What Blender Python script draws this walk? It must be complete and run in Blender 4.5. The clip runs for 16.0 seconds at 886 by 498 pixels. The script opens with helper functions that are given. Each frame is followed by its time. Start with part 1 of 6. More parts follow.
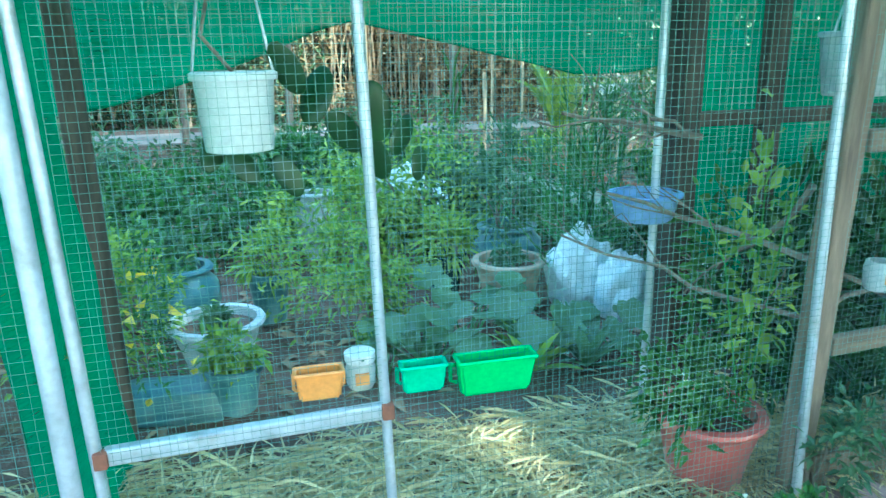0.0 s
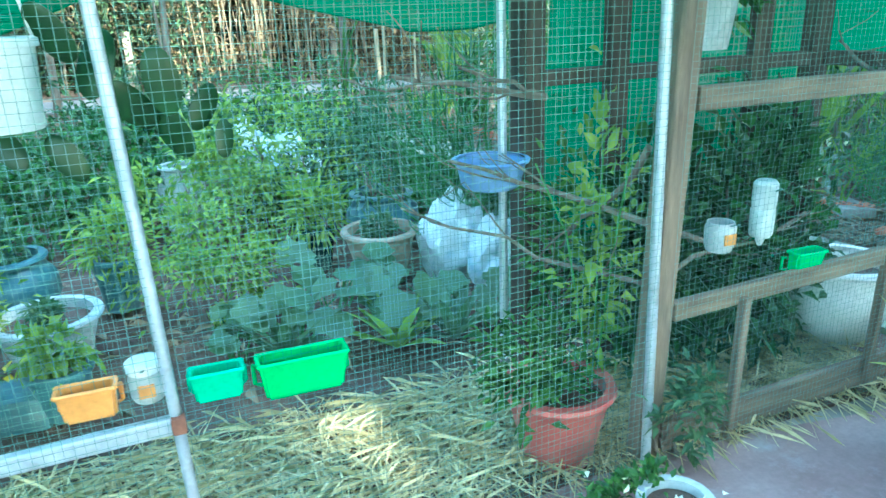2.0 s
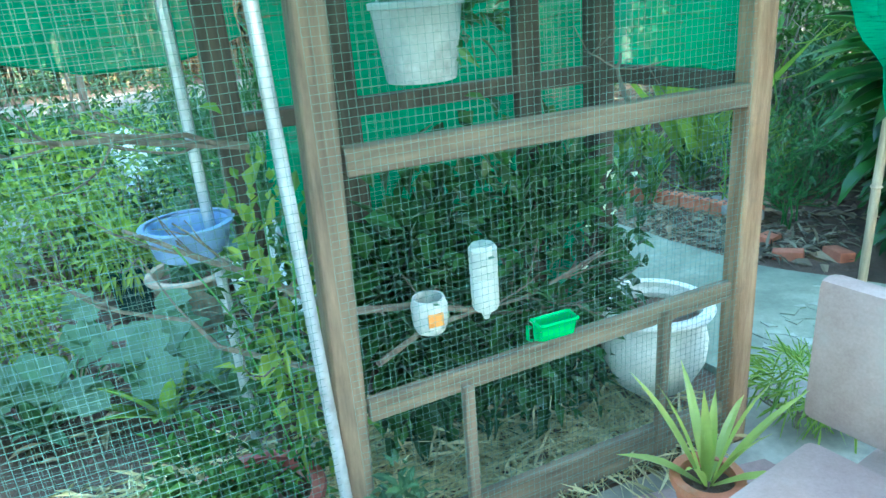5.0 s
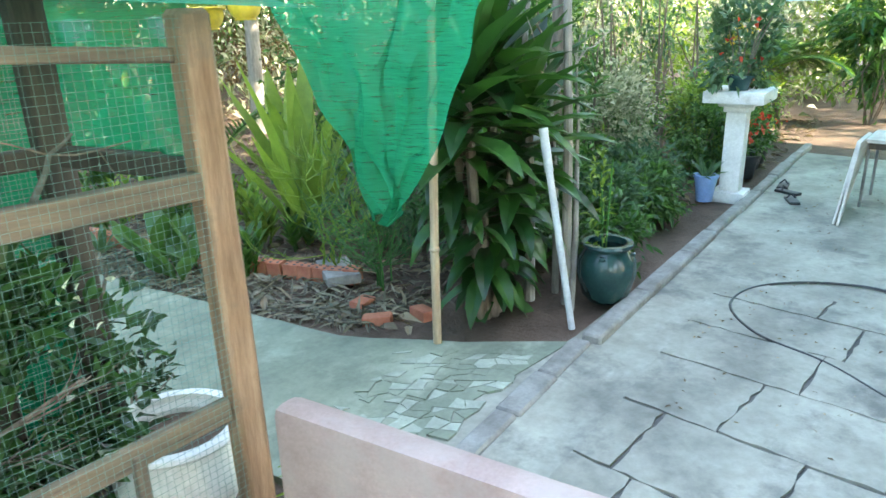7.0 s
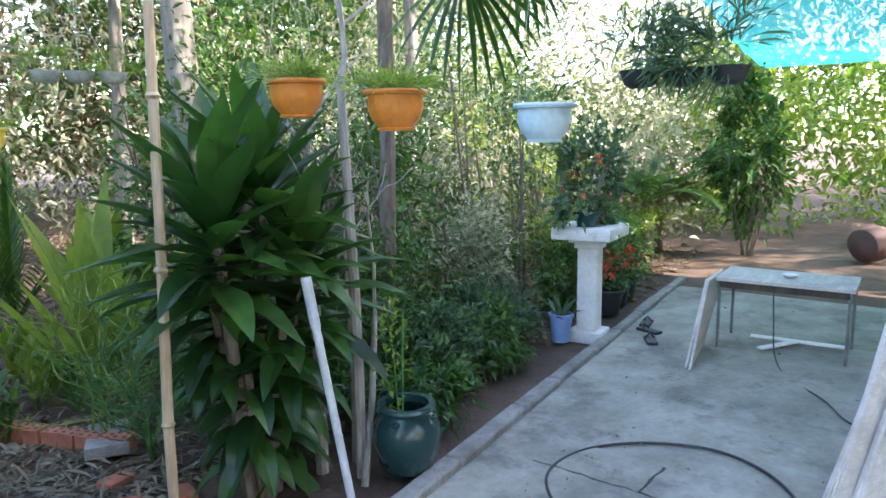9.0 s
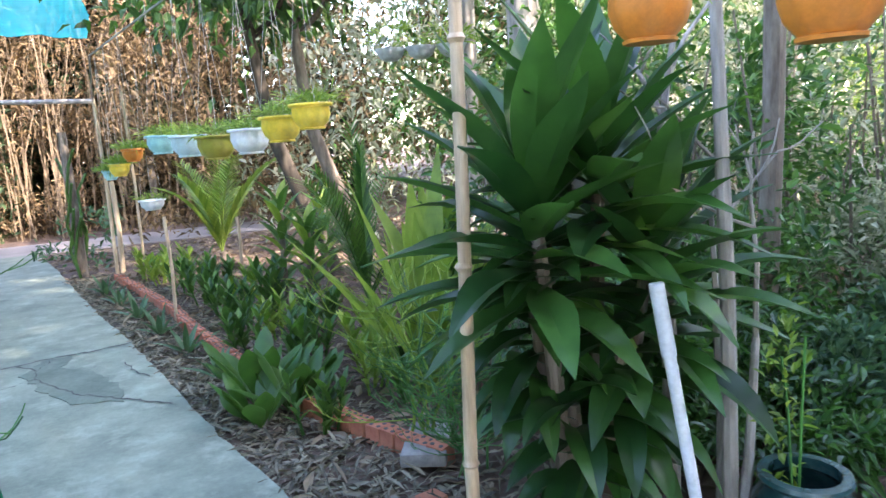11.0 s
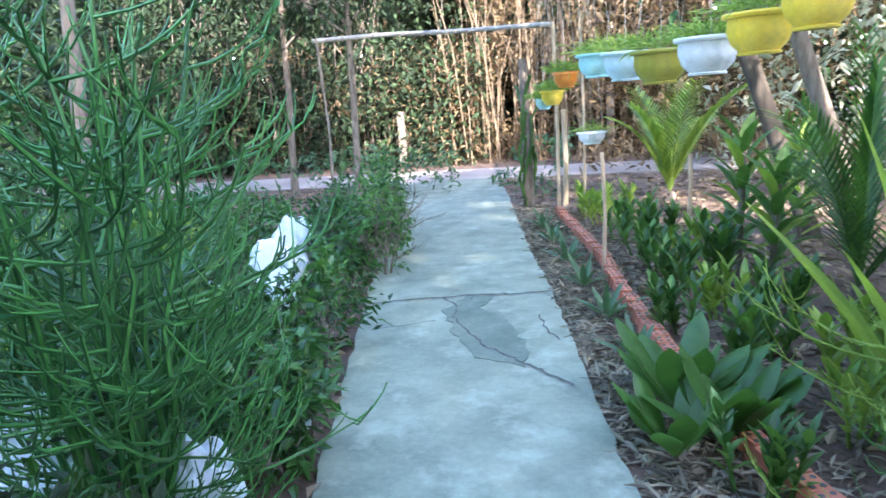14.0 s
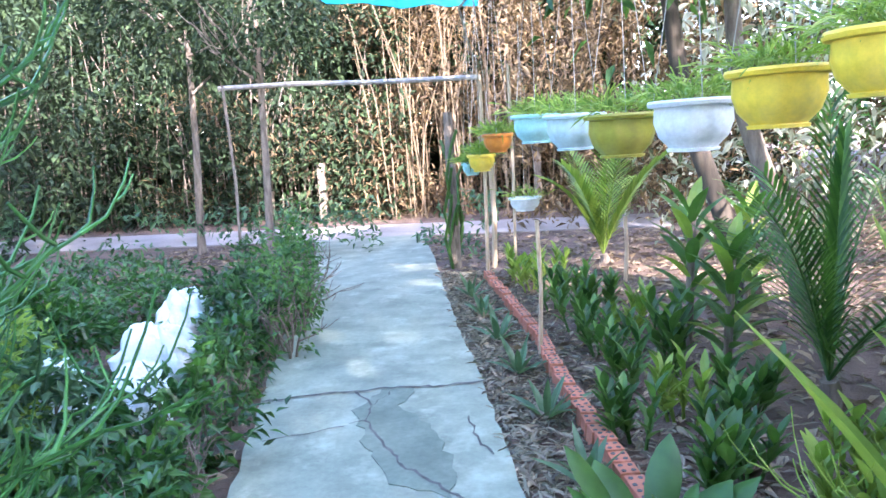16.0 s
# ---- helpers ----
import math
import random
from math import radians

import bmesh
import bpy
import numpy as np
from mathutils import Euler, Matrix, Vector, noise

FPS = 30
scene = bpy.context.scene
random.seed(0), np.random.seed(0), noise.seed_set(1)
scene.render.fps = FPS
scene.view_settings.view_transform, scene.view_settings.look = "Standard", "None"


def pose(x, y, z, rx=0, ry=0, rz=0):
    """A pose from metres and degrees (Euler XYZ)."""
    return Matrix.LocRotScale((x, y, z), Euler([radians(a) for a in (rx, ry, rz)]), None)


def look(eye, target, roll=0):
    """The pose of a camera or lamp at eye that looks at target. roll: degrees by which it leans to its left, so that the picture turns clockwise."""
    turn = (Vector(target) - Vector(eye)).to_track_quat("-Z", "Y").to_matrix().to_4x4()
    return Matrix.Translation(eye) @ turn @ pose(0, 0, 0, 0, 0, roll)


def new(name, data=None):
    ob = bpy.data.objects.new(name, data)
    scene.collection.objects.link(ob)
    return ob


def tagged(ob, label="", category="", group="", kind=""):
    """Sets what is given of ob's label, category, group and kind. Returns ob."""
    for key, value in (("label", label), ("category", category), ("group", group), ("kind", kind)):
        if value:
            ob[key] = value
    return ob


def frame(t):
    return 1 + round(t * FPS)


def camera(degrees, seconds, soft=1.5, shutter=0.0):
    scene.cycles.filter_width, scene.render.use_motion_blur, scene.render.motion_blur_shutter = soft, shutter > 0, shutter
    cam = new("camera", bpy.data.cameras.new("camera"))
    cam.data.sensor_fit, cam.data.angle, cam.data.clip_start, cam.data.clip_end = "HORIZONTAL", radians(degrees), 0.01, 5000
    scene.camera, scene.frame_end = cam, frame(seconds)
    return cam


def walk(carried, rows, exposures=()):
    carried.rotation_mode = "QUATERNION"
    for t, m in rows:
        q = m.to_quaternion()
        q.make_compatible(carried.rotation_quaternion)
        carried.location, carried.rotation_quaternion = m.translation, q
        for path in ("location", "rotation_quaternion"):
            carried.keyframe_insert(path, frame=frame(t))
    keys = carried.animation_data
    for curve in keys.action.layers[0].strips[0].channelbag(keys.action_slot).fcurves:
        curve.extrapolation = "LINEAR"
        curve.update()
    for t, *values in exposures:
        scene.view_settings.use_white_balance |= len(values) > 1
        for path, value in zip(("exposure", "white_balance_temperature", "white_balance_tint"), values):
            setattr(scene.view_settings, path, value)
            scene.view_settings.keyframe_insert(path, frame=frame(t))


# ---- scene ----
cam = camera(65.18, 16.0, 1.5, 0.2)
PATH = [
    (0, (-0.030, -0.033, 1.359), (0.417, 1.840, 0.819), -1.1),
    (0.5, (-0.024, -0.012, 1.360), (0.566, 1.811, 0.788), -0.8),
    (1, (0.026, 0.015, 1.359), (0.668, 1.817, 0.777), -1.2),
    (1.5, (0.134, 0.050, 1.354), (0.781, 1.828, 0.706), -1.5),
    (2, (0.281, 0.061, 1.357), (0.932, 1.834, 0.699), -2.0),
    (2.5, (0.444, 0.055, 1.364), (1.161, 1.810, 0.726), -2.9),
    (3, (0.523, 0.100, 1.367), (1.329, 1.798, 0.683), -3.8),
    (3.2, (0.553, 0.163, 1.359), (1.462, 1.813, 0.687), -2.8),
    (5.3, (1.348, 0.148, 1.455), (1.975, 1.903, 0.731), -4.9),
    (5.5, (1.413, 0.171, 1.441), (2.217, 1.854, 0.719), -4.5),
    (5.8, (1.559, 0.275, 1.448), (2.596, 1.825, 0.725), -4.1),
    (6, (1.618, 0.341, 1.451), (2.843, 1.767, 0.768), -3.2),
    (6.5, (1.756, 0.309, 1.444), (3.187, 1.517, 0.742), -4.5),
    (7, (1.933, 0.155, 1.454), (3.312, 1.453, 0.812), -1.6),
    (7.5, (2.143, 0.048, 1.452), (3.562, 1.311, 0.826), -4.4),
    (8, (2.412, 0.033, 1.458), (4.068, 1.047, 0.981), -1.3),
    (8.5, (2.599, -0.078, 1.476), (4.315, 0.902, 1.167), 0.2),
    (9, (2.756, -0.087, 1.469), (4.318, 1.124, 1.164), -0.7),
    (9.5, (2.9, 0.086, 1.433), (4.424, 1.346, 1.135), -1.1),
    (10, (3.031, 0.243, 1.396), (4.316, 1.732, 1.034), -2.7),
    (10.2, (3.098, 0.283, 1.395), (4.241, 1.895, 1.09), -3.1),
    (12.3, (3.448, 0.952, 1.381), (3.909, 2.864, 1.017), -2.7),
    (12.5, (3.492, 1.014, 1.378), (3.849, 2.952, 1.037), -1.4),
    (13, (3.516, 1.17, 1.368), (3.557, 3.13, 0.97), -2.3),
    (13.5, (3.464, 1.323, 1.375), (3.257, 3.278, 1.008), -4.1),
    (14, (3.463, 1.498, 1.362), (3.004, 3.396, 0.932), -4.5),
    (14.5, (3.526, 1.664, 1.388), (2.876, 3.507, 0.962), -2.1),
    (15, (3.498, 1.8, 1.384), (2.854, 3.652, 0.988), -2.0),
    (15.5, (3.406, 2.018, 1.41), (2.992, 3.942, 1.056), -3.3),
    (16, (3.4, 2.199, 1.424), (3.151, 4.159, 1.113), -3.5),
]
walk(cam, [(t, look(eye, target, roll)) for t, eye, target, roll in PATH],
     [(0.0, 3.9, 5400, -20.0), (3.2, 4.3, 5500, -17.0), (5.3, 4.25, 6100, -12.0), (6.0, 4.45, 7100, 2.0), (7.0, 4.08, 7600, 6.0), (8.0, 4.05, 7400, 20.0), (9.0, 3.35, 6900, 22.0), (10.2, 3.5, 7100, 25.0), (12.3, 4.1, 5900, 18.0), (13.5, 4.02, 6050, 18.0), (14.5, 4.05, 6100, 21.0), (15.5, 4.3, 6150, 24.0), (16.0, 4.22, 6000, 26.0)])

# ---- daylight ----
world = bpy.data.worlds.new("sky")
scene.world = world
world.use_nodes = True
SUN_EL, SUN_AZ = 33.0, 150.0          # degrees; azimuth clockwise from +y
wn = world.node_tree.nodes
sky = wn.new("ShaderNodeTexSky")
sky.sky_type = "NISHITA"
sky.sun_disc = False
sky.sun_elevation, sky.sun_rotation = radians(SUN_EL), radians(SUN_AZ)
world.node_tree.links.new(sky.outputs[0], wn["Background"].inputs[0])
wn["Background"].inputs[1].default_value = 0.15
sun = new("sun", bpy.data.lights.new("sun", "SUN"))
sun.data.energy, sun.data.angle, sun.data.color = 2.2, radians(0.6), (1.0, 0.93, 0.82)
_az, _el = radians(SUN_AZ), radians(SUN_EL)
sun.matrix_world = look((math.sin(_az) * math.cos(_el) * 30, math.cos(_az) * math.cos(_el) * 30, math.sin(_el) * 30), (0, 0, 0))


# ---- materials ----
def mat_nodes(name):
    m = bpy.data.materials.new(name)
    m.use_nodes = True
    nt = m.node_tree
    return m, nt, nt.nodes["Principled BSDF"], nt.nodes["Material Output"]


def ramp(nt, fac, stops):
    r = nt.nodes.new("ShaderNodeValToRGB")
    while len(r.color_ramp.elements) < len(stops):
        r.color_ramp.elements.new(0.5)
    for e, (p, c) in zip(r.color_ramp.elements, stops):
        e.position, e.color = p, (*c, 1)
    nt.links.new(fac, r.inputs[0])
    return r.outputs[0]


def noise_fac(nt, scale, detail=6, rough=0.6, stretch=(1, 1, 1), coord="Object"):
    tc = nt.nodes.new("ShaderNodeTexCoord")
    mp = nt.nodes.new("ShaderNodeMapping")
    mp.inputs["Scale"].default_value = stretch
    n = nt.nodes.new("ShaderNodeTexNoise")
    n.inputs["Scale"].default_value, n.inputs["Detail"].default_value, n.inputs["Roughness"].default_value = scale, detail, rough
    nt.links.new(tc.outputs[coord], mp.inputs[0])
    nt.links.new(mp.outputs[0], n.inputs["Vector"])
    return n.outputs["Fac"]


def mixed(nt, a, b, fac, mode="MIX"):
    x = nt.nodes.new("ShaderNodeMix")
    x.data_type, x.blend_type = "RGBA", mode
    if isinstance(fac, float):
        x.inputs[0].default_value = fac
    else:
        nt.links.new(fac, x.inputs[0])
    for s, v in ((6, a), (7, b)):
        if isinstance(v, tuple):
            x.inputs[s].default_value = (*v, 1)
        else:
            nt.links.new(v, x.inputs[s])
    return x.outputs[2]


def bump(nt, bsdf, fac, strength, dist=0.01):
    b = nt.nodes.new("ShaderNodeBump")
    b.inputs["Strength"].default_value, b.inputs["Distance"].default_value = strength, dist
    nt.links.new(fac, b.inputs["Height"])
    nt.links.new(b.outputs[0], bsdf.inputs["Normal"])


def solid(name, lo, hi, scale=8.0, rough=0.6, metal=0.0, bumps=0.3, fine=60.0, stretch=(1, 1, 1), dist=0.004, dirt=None, coord="Object"):
    """A surface whose colour wanders between two tones, with grain, stains and fine relief."""
    m, nt, b, _ = mat_nodes(name)
    n1 = noise_fac(nt, scale, 5, 0.6, stretch, coord)
    c = ramp(nt, n1, [(0.3, lo), (0.7, hi)])
    n2 = noise_fac(nt, fine, 4, 0.7, stretch, coord)
    g = ramp(nt, n2, [(0.25, (0.72, 0.72, 0.72)), (0.75, (1.15, 1.15, 1.15))])
    c = mixed(nt, c, g, 0.7, "MULTIPLY")
    if dirt:
        n3 = noise_fac(nt, scale * 0.6 + 1.3, 8, 0.7, (1, 1, 1), coord)
        c = mixed(nt, c, dirt, ramp(nt, n3, [(0.52, (0, 0, 0)), (0.68, (0.8, 0.8, 0.8))]))
    nt.links.new(c, b.inputs["Base Color"])
    b.inputs["Roughness"].default_value, b.inputs["Metallic"].default_value = rough, metal
    bump(nt, b, n2, bumps, dist)
    return m


def leafy(name, lo, hi, rough=0.45, through_=0.35, tint=(1.4, 1.45, 0.8)):
    """Leaves: each leaf takes its own tone, and some light passes through it."""
    m, nt, b, out = mat_nodes(name)
    gi = nt.nodes.new("ShaderNodeNewGeometry")
    mid = tuple((x + y) / 2 for x, y in zip(lo, hi))
    c = ramp(nt, gi.outputs["Random Per Island"], [(0.0, lo), (0.55, mid), (1.0, hi)])
    n = noise_fac(nt, 9, 4)
    c = mixed(nt, c, ramp(nt, n, [(0.3, (0.65, 0.7, 0.65)), (0.7, (1.2, 1.15, 1.0))]), 0.8, "MULTIPLY")
    nt.links.new(c, b.inputs["Base Color"])
    b.inputs["Roughness"].default_value = rough
    tr = nt.nodes.new("ShaderNodeBsdfTranslucent")
    warm = mixed(nt, c, tint, 1.0, "MULTIPLY")
    nt.links.new(warm, tr.inputs[0])
    mx = nt.nodes.new("ShaderNodeMixShader")
    mx.inputs[0].default_value = through_
    nt.links.new(b.outputs[0], mx.inputs[1])
    nt.links.new(tr.outputs[0], mx.inputs[2])
    nt.links.new(mx.outputs[0], out.inputs[0])
    return m


def netting(name, colour, cover, scale=55.0, axis=2, vary=0.18):
    """Knitted shade net: bands of denser and thinner thread with gaps that let light through."""
    m, nt, b, out = mat_nodes(name)
    st = [1.0, 1.0, 1.0]
    st[axis] = 14.0
    n = noise_fac(nt, scale * 0.12, 5, 0.75, tuple(st))
    n2 = noise_fac(nt, 2.2, 4, 0.6)
    c = mixed(nt, colour, tuple(min(1, x * 1.5) for x in colour), n2)
    nt.links.new(c, b.inputs["Base Color"])
    b.inputs["Roughness"].default_value = 0.7
    tr = nt.nodes.new("ShaderNodeBsdfTranslucent")
    nt.links.new(c, tr.inputs[0])
    body = nt.nodes.new("ShaderNodeMixShader")
    body.inputs[0].default_value = 0.55
    nt.links.new(b.outputs[0], body.inputs[1])
    nt.links.new(tr.outputs[0], body.inputs[2])
    clear = nt.nodes.new("ShaderNodeBsdfTransparent")
    mx = nt.nodes.new("ShaderNodeMixShader")
    f = ramp(nt, n, [(0.3, (cover - vary,) * 3), (0.7, (min(1, cover + vary),) * 3)])
    nt.links.new(f, mx.inputs[0])
    nt.links.new(clear.outputs[0], mx.inputs[1])
    nt.links.new(body.outputs[0], mx.inputs[2])
    nt.links.new(mx.outputs[0], out.inputs[0])
    return m


